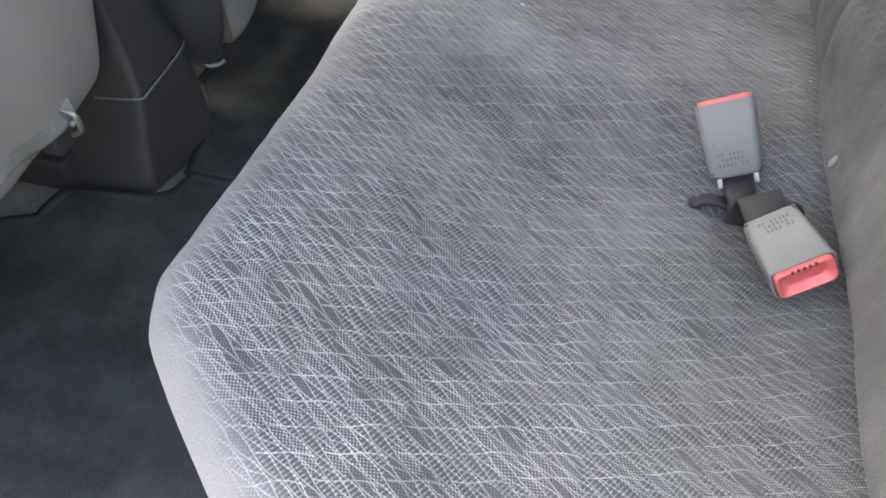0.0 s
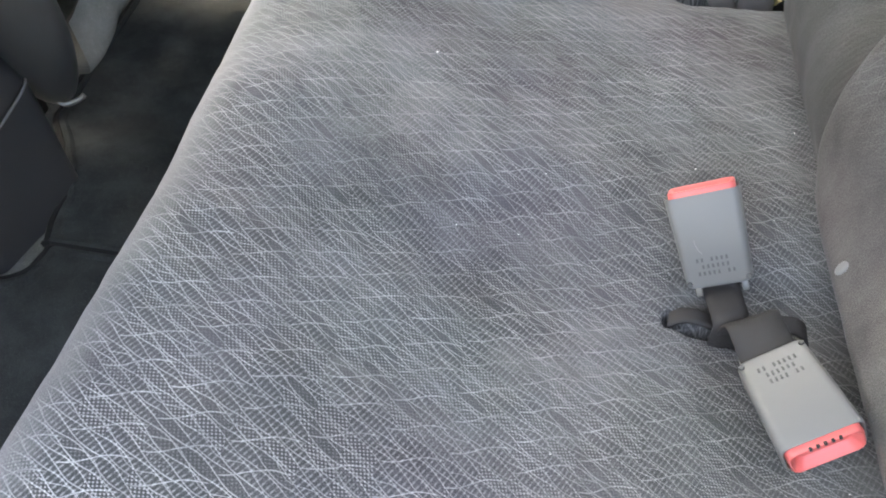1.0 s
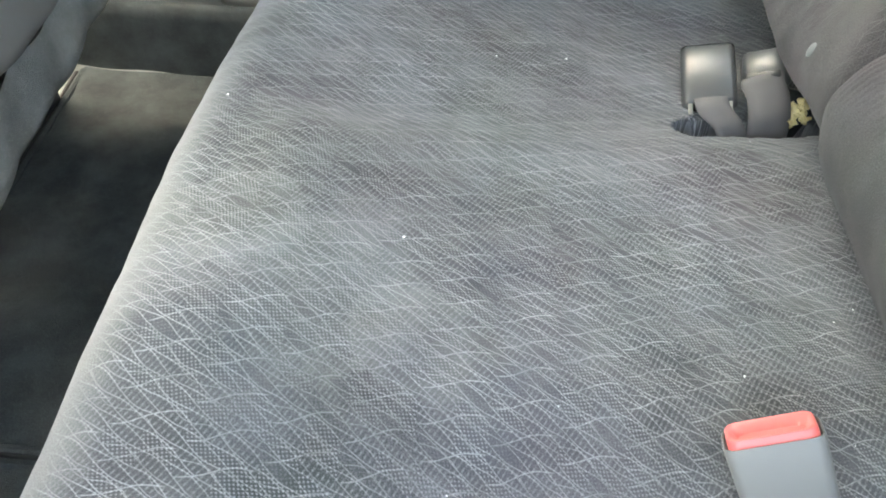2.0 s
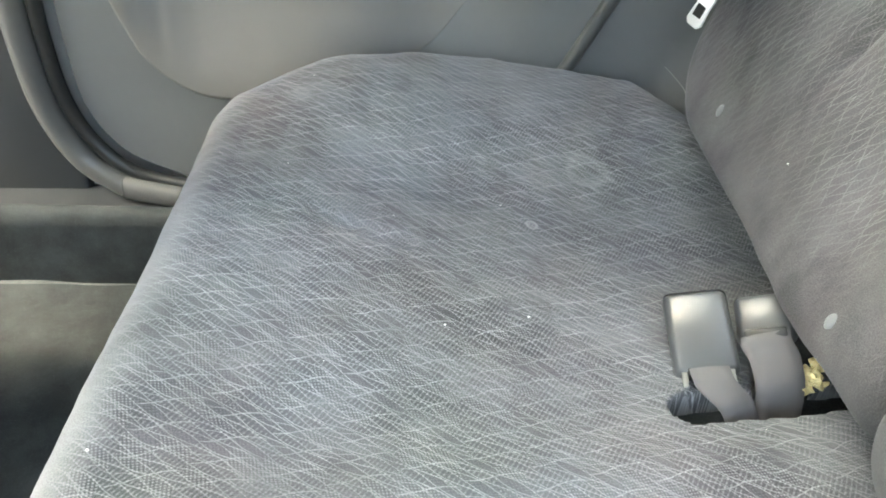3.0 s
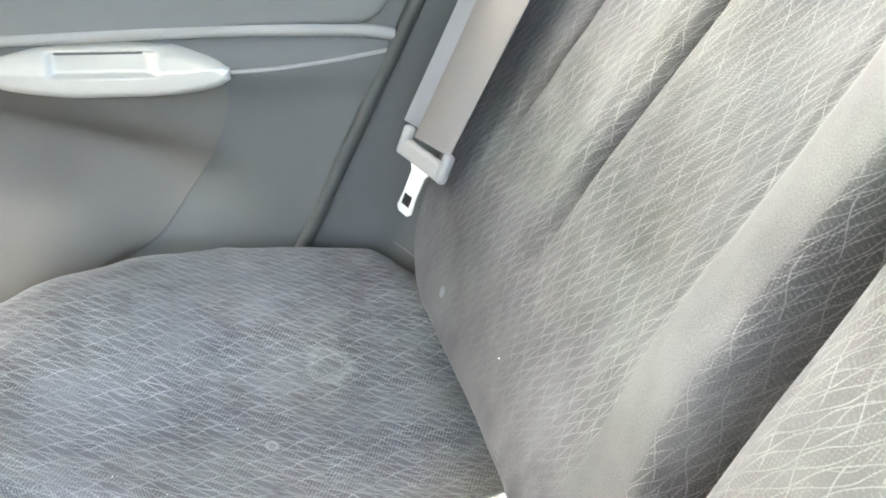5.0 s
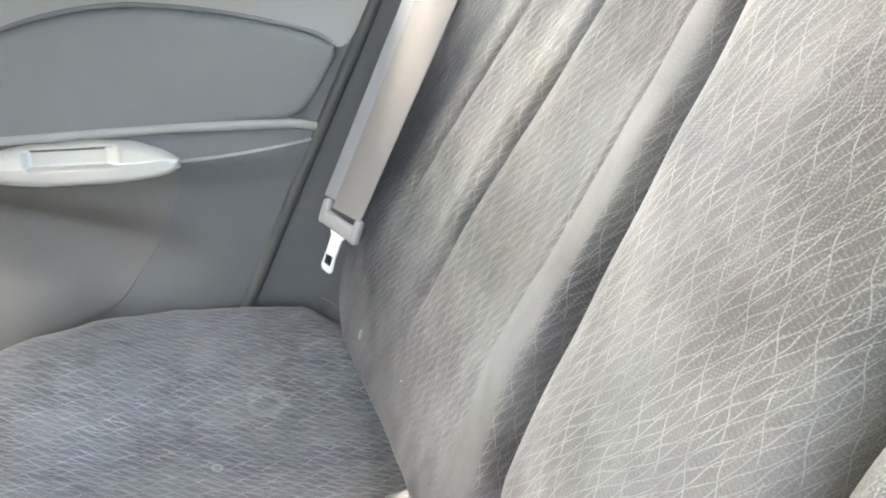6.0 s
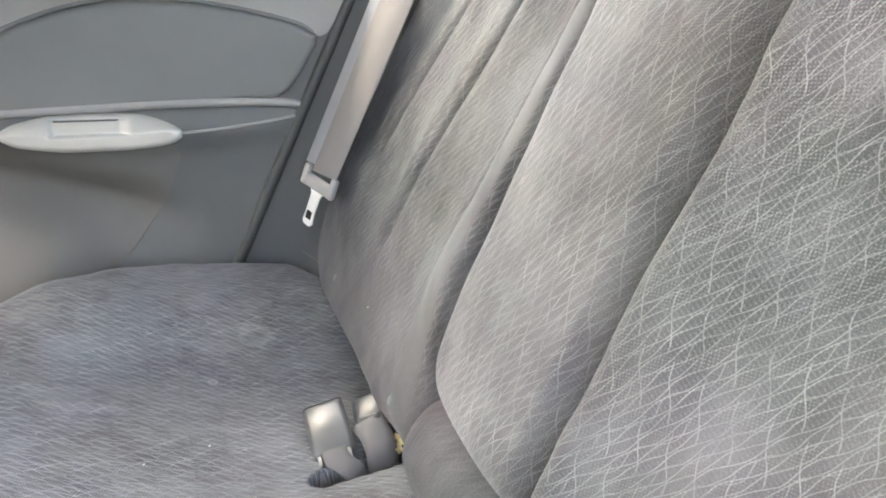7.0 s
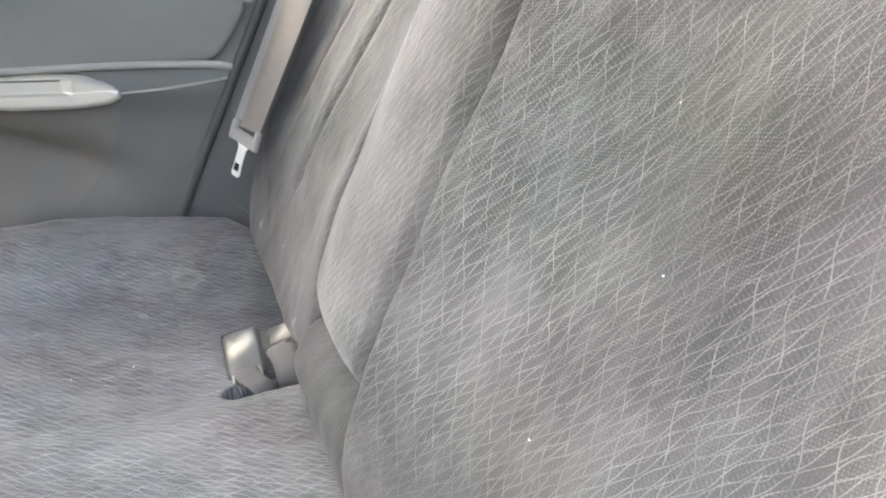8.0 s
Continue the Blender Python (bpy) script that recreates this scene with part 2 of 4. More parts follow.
ROLL = plastic("glossy_trim_plastic", (0.09, 0.089, 0.085), 0.28, 900.0, 0.08)
CARPET = carpet("floor_carpet", (0.052, 0.056, 0.056), (0.33, 0.345, 0.335))
MAT_CARPET = carpet("mat_carpet", (0.017, 0.0192, 0.0200), (0.094, 0.106, 0.110), 520.0)
FLAP_CARPET = carpet("seat_flap_carpet", (0.12, 0.12, 0.112), (0.42, 0.42, 0.39), 500.0)
DARK_STRIP = plastic("dark_strip_plastic", (0.008, 0.008, 0.008), 0.8)
BELT = webbing("belt_webbing", (0.21, 0.192, 0.184))
BELT_DARK = webbing("dark_belt_webbing", (0.032, 0.031, 0.032))
STEEL = Mat("bright_steel", (0.86, 0.86, 0.84), 0.38, 0.3).m
BRACKET = Mat("zinc_bracket", (0.36, 0.36, 0.34), 0.45, 1.0).m
CLIP = plastic("pale_clip_plastic", (0.20, 0.205, 0.21), 0.4, 800.0, 0.05)
FOAM = carpet("torn_yellow_foam", (0.66, 0.52, 0.20), (0.90, 0.82, 0.55), 300.0)
LINT = Mat("white_lint", (0.85, 0.85, 0.83), 0.9).m
HEADLINER = carpet("headliner_felt", (0.52, 0.52, 0.50), (0.66, 0.66, 0.64), 600.0)
PAINT = Mat("silver_body_paint", (0.45, 0.46, 0.47), 0.35, 0.5).m
# black for slabs that stand in for the shade inside uncut openings
DARK_GAP = Mat("dark_hollow", (0.01, 0.01, 0.01), 0.95).m
PRINT = Mat("moulded_letter_plastic", (0.10, 0.102, 0.101), 0.5).m
k = Mat("silver_handle_paint", (0.62, 0.605, 0.56), 0.34, 0.35, 0.5)
k.bump(k.noise(k.where("Object"), 1500.0, 1.0), 0.06, 0.0003)
SILVER = k.m
k = Mat("outdoor_asphalt", (0.09, 0.09, 0.09), 0.9)
k.colour(k.mix(k.noise(k.where("Object"), 40.0, 4.0), (0.26, 0.26, 0.25), (0.42, 0.42, 0.41)))
ASPHALT = k.m
k = Mat("dark_concrete", (0.12, 0.12, 0.12), 0.9)
k.colour(k.mix(k.noise(k.where("Object"), 9.0, 4.0), (0.09, 0.09, 0.088), (0.15, 0.15, 0.147)))
CONCRETE = k.m
k = Mat("window_glass", (1, 1, 1), 0.0)
k.b.inputs["Transmission Weight"].default_value = 1.0
GLASS = k.m


# ---- helpers ----
def link(name, mesh, material, parent=None, label=""):
    if material:
        mesh.materials.append(material)
    ob = new(name, mesh)
    ob.parent = parent
    if label:
        ob["label"] = label
    return ob


def part(name, bm, material, parent=None, label="", smooth=True):
    """Links a bmesh as one mesh object under a thing or a part."""
    mesh = bpy.data.meshes.new(name)
    for f in bm.faces:
        f.smooth = smooth
    bm.to_mesh(mesh)
    bm.free()
    if smooth:
        mesh.set_sharp_from_angle(angle=radians(42))
    return link(name, mesh, material, parent, label)


def thing(name, label, category, at=None, group="", kind=""):
    ob = new(name)
    ob.empty_display_size = 0.02
    if at is not None:
        ob.matrix_world = at
    return tagged(ob, label, category, group, kind)


def surface(name, P, material, parent=None, label="", UV=None, flip=False, rim=None):
    """A smooth sheet over a grid of places, rows by columns, with UV in metres."""
    n, m = P.shape[:2]
    idx = np.arange(n * m).reshape(n, m)
    q = np.stack([idx[:-1, :-1], idx[1:, :-1], idx[1:, 1:], idx[:-1, 1:]], -1).reshape(-1, 4)
    if flip:
        q = q[:, ::-1]
    mesh = bpy.data.meshes.new(name)
    mesh.from_pydata(P.reshape(-1, 3).tolist(), [], q.tolist())
    mesh.polygons.foreach_set("use_smooth", [True] * len(mesh.polygons))
    if UV is not None:
        layer = mesh.uv_layers.new(name="metres")
        layer.data.foreach_set("uv", UV.reshape(-1, 2)[q.ravel()].ravel())
    if rim is not None:
        mesh.attributes.new("rim", "FLOAT", "POINT").data.foreach_set("value", rim.ravel())
    return link(name, mesh, material, parent, label)


def smooth01(v, lo, hi):
    t = np.clip((v - lo) / (hi - lo), 0, 1)
    return t * t * (3 - 2 * t)


def soft(x, xs, ys, r=0.012):
    """A rounded broken line through the knots."""
    return sum(np.interp(x + d * r, xs, ys) for d in (-1.5, -1, -0.5, 0, 0.5, 1, 1.5)) / 7


def lumps(A, B, scale, seed):
    """Slow unevenness, about -1 to 1."""
    rng = np.random.default_rng(seed)
    out = np.zeros_like(A)
    for _ in range(9):
        th, ph, f = rng.uniform(0, math.pi), rng.uniform(0, 6.28), rng.uniform(0.6, 1.6) / scale
        out += np.sin((A * math.cos(th) + B * math.sin(th)) * f * 6.28 + ph)
    return out / 4.5


def cushion(b0, b1, lo, hi, height, radius, nb, na, deep):
    """A padded block: outline lo(b) to hi(b), top height(a, b), edges rolled over by radius, sides down by deep."""
    w = (1 - np.cos(np.linspace(0, math.pi, nb))) / 2 * 0.55 + np.linspace(0, 1, nb) * 0.45
    b = b0 + (b1 - b0) * w
    L, H = lo(b), hi(b)
    e = (1 - np.cos(np.linspace(0, math.pi, na))) / 2 * 0.5 + np.linspace(0, 1, na) * 0.5
    A = L[None] + (H - L)[None] * e[:, None]
    B = np.repeat(b[None], na, 0)
    edge = np.concatenate([np.stack([L, b], -1), np.stack([H, b], -1)])
    p, q = edge[:-1].copy(), edge[1:] - edge[:-1]
    p[nb - 1], q[nb - 1] = edge[0], edge[nb] - edge[0]
    p, q = np.vstack([p, edge[nb - 1]]), np.vstack([q, edge[-1] - edge[nb - 1]])
    qq = (q * q).sum(1) + 1e-12
    D = np.empty_like(A)
    for i in range(na):
        x, y = A[i][:, None] - p[:, 0], B[i][:, None] - p[:, 1]
        t = np.clip((x * q[:, 0] + y * q[:, 1]) / qq, 0, 1)
        D[i] = np.sqrt(np.min((x - t * q[:, 0]) ** 2 + (y - t * q[:, 1]) ** 2, 1))
    D[0] = D[-1] = 0
    D[:, 0] = D[:, -1] = 0
    r = np.clip(1 - D / radius, 0, 1)
    Z = height(A, B) - radius * (1 - np.sqrt(np.clip(1 - r * r, 0, 1)))
    M = np.stack([A, B, Z], -1)

    def wall(line, inward, f):
        w = line.copy()
        w[..., 2] -= deep * f
        w[..., 0] += inward[0] * deep * 0.1 * f
        w[..., 1] += inward[1] * deep * 0.1 * f
        return w
    side = np.sign(np.nanmean(H - L))
    M = np.concatenate([wall(M[0], (side, 0), 1.0)[None], wall(M[0], (side, 0), 0.45)[None], M, wall(M[-1], (-side, 0), 0.45)[None], wall(M[-1], (-side, 0), 1.0)[None]])
    c0, c1 = M[:, 0].copy(), M[:, -1].copy()
    c0[:2, 2], c0[-2:, 2], c1[:2, 2], c1[-2:, 2] = c0[2, 2], c0[-3, 2], c1[2, 2], c1[-3, 2]
    P = np.concatenate([wall(c0, (0, 1), 1.0)[:, None], wall(c0, (0, 1), 0.45)[:, None], M, wall(c1, (0, -1), 0.45)[:, None], wall(c1, (0, -1), 1.0)[:, None]], 1)
    P[:2, :2, 2] = np.minimum(P[:2, :2, 2], M[:2, :1, 2])
    UV = P[..., :2].copy()
    for f, i, j in ((1.0, 0, -1), (0.45, 1, -2)):
        UV[i, :, 0] -= deep * f
        UV[j, :, 0] += deep * f
        UV[:, i, 1] -= deep * f
        UV[:, j, 1] += deep * f
    rim_ = np.full(P.shape[:2], -0.05)
    rim_[2:-2, 2:-2] = D
    return P, UV, rim_


def box(x, y, z, bevel=0.0, segments=3, at=None):
    """A bevelled block, x, y and z each (low, high)."""
    bm = bmesh.new()
    bmesh.ops.create_cube(bm, size=1)
    m = Matrix.Translation([(p[0] + p[1]) / 2 for p in (x, y, z)]) @ Matrix.Diagonal((x[1] - x[0], y[1] - y[0], z[1] - z[0], 1))
    bmesh.ops.transform(bm, matrix=m, verts=bm.verts)
    if bevel:
        bmesh.ops.bevel(bm, geom=bm.edges[:], offset=bevel, segments=segments, affect="EDGES", profile=0.5)
    if at is not None:
        bmesh.ops.transform(bm, matrix=at, verts=bm.verts)
    return bm


def prism(outline, h0, h1, bevel=0.0, at=None, segments=3):
    """An outline in x, y raised from h0 to h1, its edges bevelled."""
    bm = bmesh.new()
    lowv = [bm.verts.new((x, y, h0)) for x, y in outline]
    f = bm.faces.new(lowv)
    up = bmesh.ops.extrude_face_region(bm, geom=[f])
    bmesh.ops.translate(bm, vec=(0, 0, h1 - h0), verts=[v for v in up["geom"] if isinstance(v, bmesh.types.BMVert)])
    bmesh.ops.recalc_face_normals(bm, faces=bm.faces)
    if bevel:
        rim = [e for e in bm.edges if abs(e.verts[0].co.z - e.verts[1].co.z) < 1e-6]
        bmesh.ops.bevel(bm, geom=rim, offset=bevel, segments=segments, affect="EDGES", profile=0.5)
    if at is not None:
        bmesh.ops.transform(bm, matrix=at, verts=bm.verts)
    return bm


def tube(points, radius, sides=12, squash=1.0):
    """A round bar along a smooth line through the points."""
    pts = [Vector(p) for p in points]
    fine = []
    for i in range(len(pts) - 1):
        p0, p1, p2, p3 = pts[max(i - 1, 0)], pts[i], pts[i + 1], pts[min(i + 2, len(pts) - 1)]
        for s in range(8):
            t = s / 8
            fine.append(0.5 * (2 * p1 + (p2 - p0) * t + (2 * p0 - 5 * p1 + 4 * p2 - p3) * t * t + (3 * p1 - p0 - 3 * p2 + p3) * t ** 3))
    fine.append(pts[-1])
    bm = bmesh.new()
    rings = []
    up = Vector((0.13, 1, 0.21)).normalized()
    for i, p in enumerate(fine):
        d = (fine[min(i + 1, len(fine) - 1)] - fine[max(i - 1, 0)]).normalized()
        s = d.cross(up).normalized()
        u = s.cross(d)
        rings.append([bm.verts.new(p + (s * math.cos(a) + u * math.sin(a) * squash) * radius) for a in (6.2832 * k / sides for k in range(sides))])
    for r0, r1 in zip(rings, rings[1:]):
        for k in range(sides):
            bm.faces.new((r0[k], r0[(k + 1) % sides], r1[(k + 1) % sides], r1[k]))
    bm.faces.new(rings[0][::-1])
    bm.faces.new(rings[-1])
    bmesh.ops.recalc_face_normals(bm, faces=bm.faces)
    return bm


def strap(name, centres, sides, width, thick, material, parent, label="", sag=0.0):
    """Flat webbing along a line of centres; sides: its crosswise direction at each. UV u across, v along, in metres."""
    n = 40
    c = np.array(centres, float)
    s = np.array(sides, float)
    t = np.linspace(0, len(c) - 1, n)
    C = np.stack([soft(t, range(len(c)), c[:, k], 0.22) for k in range(3)], -1)
    W = np.stack([np.interp(t, range(len(c)), s[:, k]) for k in range(3)], -1)
    W /= np.linalg.norm(W, axis=1)[:, None]
    T = np.gradient(C, axis=0)
    N = np.cross(T, W)
    N /= np.linalg.norm(N, axis=1)[:, None]
    run = np.concatenate([[0], np.cumsum(np.linalg.norm(np.diff(C, axis=0), axis=1))])
    ring = [(-0.5, 0), (-0.48, 0.5), (-0.25, 0.5 + sag), (0, 0.5 + sag * 1.4), (0.25, 0.5 + sag), (0.48, 0.5), (0.5, 0), (0.48, -0.5), (0, -0.5), (-0.48, -0.5), (-0.5, 0)]
    P = np.stack([C + W * width * a + N * thick * h for a, h in ring], 1)
    UV = np.stack([np.stack([np.full(n, a * width), run], -1) for a, h in ring], 1)
    return surface(name, P, material, parent, label, UV)


# ---- floor, sills and shell ----


def floor_height(x, y):
    hump = 0.031 * (1 - smooth01(np.abs(y - 0.70), 0.09, 0.22))
    ramp = 0.01 * smooth01(-x, 0.3, 0.9)
    return 0.055 + hump + ramp


fx, fy = np.linspace(-1.5, 0.1, 90), np.linspace(0.02, 1.41, 90)
FX, FY = np.meshgrid(fx, fy, indexing="ij")
FZ = floor_height(FX, FY) + 0.003 * lumps(FX, FY, 0.16, 3)
floor = tagged(surface("floor", np.stack([FX, FY, FZ], -1), CARPET), "dark grey flecked carpet over the rear footwell and tunnel", "floor", kind="structure")
tagged(part("floor_pan", box((-2.2, 0.95), (-0.02, 1.52), (-0.06, 0.02)), PAINT), "painted steel floor pan under the carpet", "floor pan", kind="structure")

# two floor mats cut out round the console, with rolled edges
NEAR_MAT = [(0.05, -0.76), (0.525, -0.753), (0.533, -0.703), (0.57, -0.687), (0.591, -0.674), (0.5945, -0.614), (0.600, -0.556), (0.621, -0.535), (0.657, -0.528)]
FAR_MAT = [(0.671, -0.536), (0.70, -0.545), (0.739, -0.548), (0.789, -0.575), (0.83, -0.60), (0.90, -0.655), (1.325, -0.68)]


def floor_mat(label, edge, seam_y):
    ys = np.linspace(edge[0][0], edge[-1][0], 150)
    front = soft(ys, [p[0] for p in edge], [p[1] for p in edge], 0.004)
    down = np.linspace(0, 1, 60)
    X = front[None] + (-0.12 - front)[None] * down[:, None]
    Y = np.repeat(ys[None], 60, 0)
    Z = floor_height(X, Y) + 0.012 + 0.002 * lumps(X, Y, 0.10, 8)
    top = thing("floor_mat", label, "floor mat", group="floor mats")
    surface("mat_top", np.stack([X, Y, Z], -1), MAT_CARPET, top)
    line = [(x, y) for x, y in zip(front[::3], ys[::3])]
    side = [(x, seam_y) for x in np.linspace(-0.51, -0.14, 10)]
    line = line + [(front[-1], seam_y)] + side if seam_y > 0.6 and edge is NEAR_MAT else side[::-1] + [(front[0], seam_y)] + line
    part("edge_binding", tube([(x, y, float(floor_height(x, y)) + 0.009) for x, y in line], 0.0066, 8), MAT_CARPET, top, "rolled carpet edge")
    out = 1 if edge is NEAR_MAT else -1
    # near-black strip painted in for the shadow line beside the rolled edge
    part("edge_shadow", tube([(x - 0.008, y + 0.004 * out, float(floor_height(x, y)) + 0.009) for x, y in line], 0.0050, 6), DARK_STRIP, top, "narrow dark strip in place of the shadow line along the mat edge")
    return top


floor_mat("dark grey carpet floor mat cut out round the console", NEAR_MAT, 0.657)
floor_mat("dark grey carpet floor mat beside the far sill", FAR_MAT, 0.671)

sill = np.array([(1.338, 0.050), (1.341, 0.075), (1.343, 0.12), (1.344, 0.150), (1.347, 0.165), (1.356, 0.172), (1.380, 0.160)])
SX = np.linspace(-1.5, 0.1, 60)
SP = np.stack([np.stack([SX, np.full(60, y) - 0.06 * (SX + 0.3) * 0.3, np.full(60, z)], -1) for y, z in sill])
tagged(surface("sill_carpet", SP, MAT_CARPET, flip=True), "black carpet riser along the door sill", "sill carpet", kind="structure")


# ---- far door ----
def door_y(x):
    return 1.385 - 0.165 * x


def door_relief(X, Z):
    """How far the door lining stands into the cabin."""
    arm = -0.012 + 0.014 * np.exp(-((Z - 0.585) / 0.028) ** 2) * (1 - smooth01(X, 0.12, 0.26))
    dip = Z - 0.488 + 0.30 * (X + 0.1)
    hollow = -0.042 * np.exp(-(dip / np.where(dip > 0, 0.036, 0.062)) ** 2) * (1 - smooth01(X, -0.06, 0.08)) * smooth01(X, -0.50, -0.22)
    low = soft(X, POCKET_X, POCKET_Z, 0.012)
    slope = (soft(X + 0.004, POCKET_X, POCKET_Z, 0.012) - soft(X - 0.004, POCKET_X, POCKET_Z, 0.012)) / 0.008
    inward = (Z - low) / np.sqrt(1 + slope ** 2)
    lip = smooth01(inward, 0, 0.014) * (1 - smooth01(inward, 0.010, 0.15)) * (1 - smooth01(X, -0.21, -0.05))
    return arm + hollow + 0.036 * lip


POCKET_X = [-0.60, -0.50, -0.455, -0.425, -0.396, -0.343, -0.274, -0.16, -0.054, -0.016, 0.019, 0.034, 0.043]
POCKET_Z = [0.80, 0.62, 0.47, 0.37, 0.326, 0.296, 0.294, 0.325, 0.378, 0.422, 0.47, 0.52, 0.562]


def seal_x(z):
    return 0.100 + (z - 0.36) * 0.463


door = thing("rear_door_lining", "dark grey moulded lining of the closed rear door", "car door")
zz = np.linspace(0.15, 0.84, 150)
xe = np.linspace(0, 1, 150)
front_edge = soft(zz, [0.15, 0.165, 0.18, 0.22, 0.27, 0.36, 0.47, 0.9], [-0.36, -0.42, -0.47, -0.505, -0.522, -0.522, -0.514, -0.50], 0.01)
DX = front_edge[None] + (seal_x(zz) - front_edge)[None] * xe[:, None]
DZ = np.repeat(zz[None], 150, 0)
DP = np.stack([DX, door_y(DX) - door_relief(DX, DZ), DZ], -1)
surface("door_panel", DP, DOOR_DARK, door)
ux = np.linspace(-0.50, 0.31, 90)
UX, UU = np.meshgrid(ux, np.linspace(0, 1, 30), indexing="ij")
ulow = np.maximum(soft(UX, [-0.40, -0.30, -0.20, -0.129, -0.035, 0.011, 0.057, 0.164, 0.217, 0.25, 0.31], [0.60, 0.65, 0.70, 0.730, 0.756, 0.760, 0.758, 0.740, 0.725, 0.70, 0.80], 0.01), 0.36 + (UX - 0.100) / 0.463 + 0.012)
UZ = ulow + (0.845 - ulow) * UU
surface("upper_panel", np.stack([UX, door_y(UX) + 0.007 - 0.02 * UU * UU, UZ], -1), DOOR_UPPER, door, "lighter grey upper edge of the lining")

# taupe map pocket, standing proud of the panel
px = np.linspace(-0.50, 0.0425, 160)
PX, PU = np.meshgrid(px, np.linspace(0, 1, 90), indexing="ij")
lowz = soft(PX, POCKET_X, POCKET_Z, 0.012)
PZ = lowz + (0.565 - lowz) * PU
keep = 0.0006 + 0.0045 * (1 - np.maximum(smooth01(PZ, 0.40, 0.48), smooth01(PX, -0.14, -0.02)))
PP = np.stack([PX, door_y(PX) - door_relief(PX, PZ) - np.where(PU > 0, keep, -0.003), PZ], -1)
surface("map_pocket", PP, DOOR_TAUPE, door, "taupe moulded map pocket with a proud rounded rim")

# padded insert above the arm rest
PAD_TOP_X = [-0.40, -0.30, -0.20, -0.129, -0.082, -0.035, 0.011, 0.057, 0.11, 0.164, 0.217, 0.236]
PAD_TOP_Z = [0.60, 0.65, 0.70, 0.730, 0.746, 0.756, 0.760, 0.758, 0.751, 0.740, 0.725, 0.712]


def pad_low(x):
    return soft(x, [-0.40, -0.155, 0.025, 0.18, 0.197, 0.22, 0.240], [0.600, 0.613, 0.620, 0.626, 0.634, 0.665, 0.700], 0.004)


PADP, _, _ = cushion(-0.40, 0.240, pad_low, lambda b: soft(b, PAD_TOP_X, PAD_TOP_Z, 0.006), lambda A, B: 0.002 + 0 * A, 0.009, 150, 40, 0.016)
PADW = np.stack([PADP[..., 1], door_y(PADP[..., 1]) - PADP[..., 2], PADP[..., 0]], -1)
surface("padded_insert", PADW, DOOR_PAD, door, "dark padded vinyl insert with stitched rim", flip=True)
rim = [(x, door_y(x) + 0.008, z + 0.002) for x, z in zip(PAD_TOP_X, PAD_TOP_Z)]
part("insert_piping", tube(rim, 0.003, 8), DOOR_PAD, door)

# arm rest ledge and the silver pull handle
ledge = [(-0.40, 0.608), (-0.155, 0.618), (0.025, 0.624), (0.13, 0.624), (0.186, 0.621), (0.226, 0.612)]
# ledge and lower edge take the lighter plastic to paint in their highlights
part("armrest_ledge", tube([(x, door_y(x) + 0.002 + 0.012 * max(0, x - 0.16) / 0.07, z - 0.002) for x, z in ledge], 0.0065, 14), DOOR_UPPER, door)
crease_line = [(0.02, 0.578), (0.048, 0.581), (0.10, 0.585), (0.16, 0.592), (0.213, 0.599)]
part("armrest_lower_edge", tube([(x, float(door_y(x) - door_relief(np.array([x]), np.array([z]))[0]) - 0.0002, z) for x, z in crease_line], 0.0022, 8), DOOR_UPPER, door)

HANDLE_LOW = ([-0.192, -0.165, -0.103, -0.03, 0.02, 0.036, 0.044, 0.048], [0.585, 0.570, 0.562, 0.562, 0.565, 0.568, 0.572, 0.577])
HANDLE_TOP = ([-0.192, -0.165, -0.123, -0.06, 0.00, 0.030, 0.043, 0.048], [0.585, 0.600, 0.609, 0.614, 0.609, 0.598, 0.590, 0.584])
HP, _, _ = cushion(-0.192, 0.048, lambda b: soft(b, *HANDLE_LOW, 0.004), lambda b: soft(b, *HANDLE_TOP, 0.004) + 1e-4,
                  lambda A, B: 0.020 - 0.9 * np.clip(A - 0.588, 0, 1) - 0.007 * smooth01(np.abs(B + 0.07), 0.06, 0.12)
                  - 0.0105 * (smooth01(A, 0.583, 0.587) * (1 - smooth01(A, 0.602, 0.606)) * smooth01(B, -0.123, -0.112) * (1 - smooth01(B, -0.034, -0.014))), 0.010, 160, 60, 0.03)
HW = np.stack([HP[..., 1], door_y(HP[..., 1]) - HP[..., 2], HP[..., 0]], -1)
surface("pull_handle", HW, SILVER, door, "bright silver pull handle", flip=True)
part("window_winder_knob", box((-0.324, -0.272), (1.385, 1.43), (0.524, 0.556), 0.013, 4), RUBBER, door, "black window winder knob")
part("window_winder_arm", tube([(-0.30, 1.425, 0.535), (-0.31, 1.432, 0.575), (-0.32, 1.445, 0.61)], 0.011, 10, 0.6), RUBBER, door)

# weatherstrip round the door opening
seal_line = [(seal_x(0.95), 0.95), (seal_x(0.7), 0.7), (seal_x(0.5), 0.5), (seal_x(0.36), 0.36), (0.04, 0.27), (-0.04, 0.20), (-0.15, 0.165), (-0.30, 0.150), (-0.40, 0.150), (-0.47, 0.163), (-0.515, 0.205), (-0.540, 0.27), (-0.543, 0.36), (-0.535, 0.45), (-0.52, 0.60), (-0.50, 0.90)]
weatherstrip = thing("door_weatherstrip", "glossy black rubber weatherstrip round the door opening", "weatherstrip")
rear_run, front_run = seal_line[:6], seal_line[5:]
part("rear_bulb", tube([(x + 0.003, door_y(x) + 0.0095, z) for x, z in rear_run], 0.0085, 12), SEAL_GREY, weatherstrip)
part("front_bulb", tube([(x, door_y(x) + 0.002, z) for x, z in front_run], 0.010, 12), RUBBER, weatherstrip)
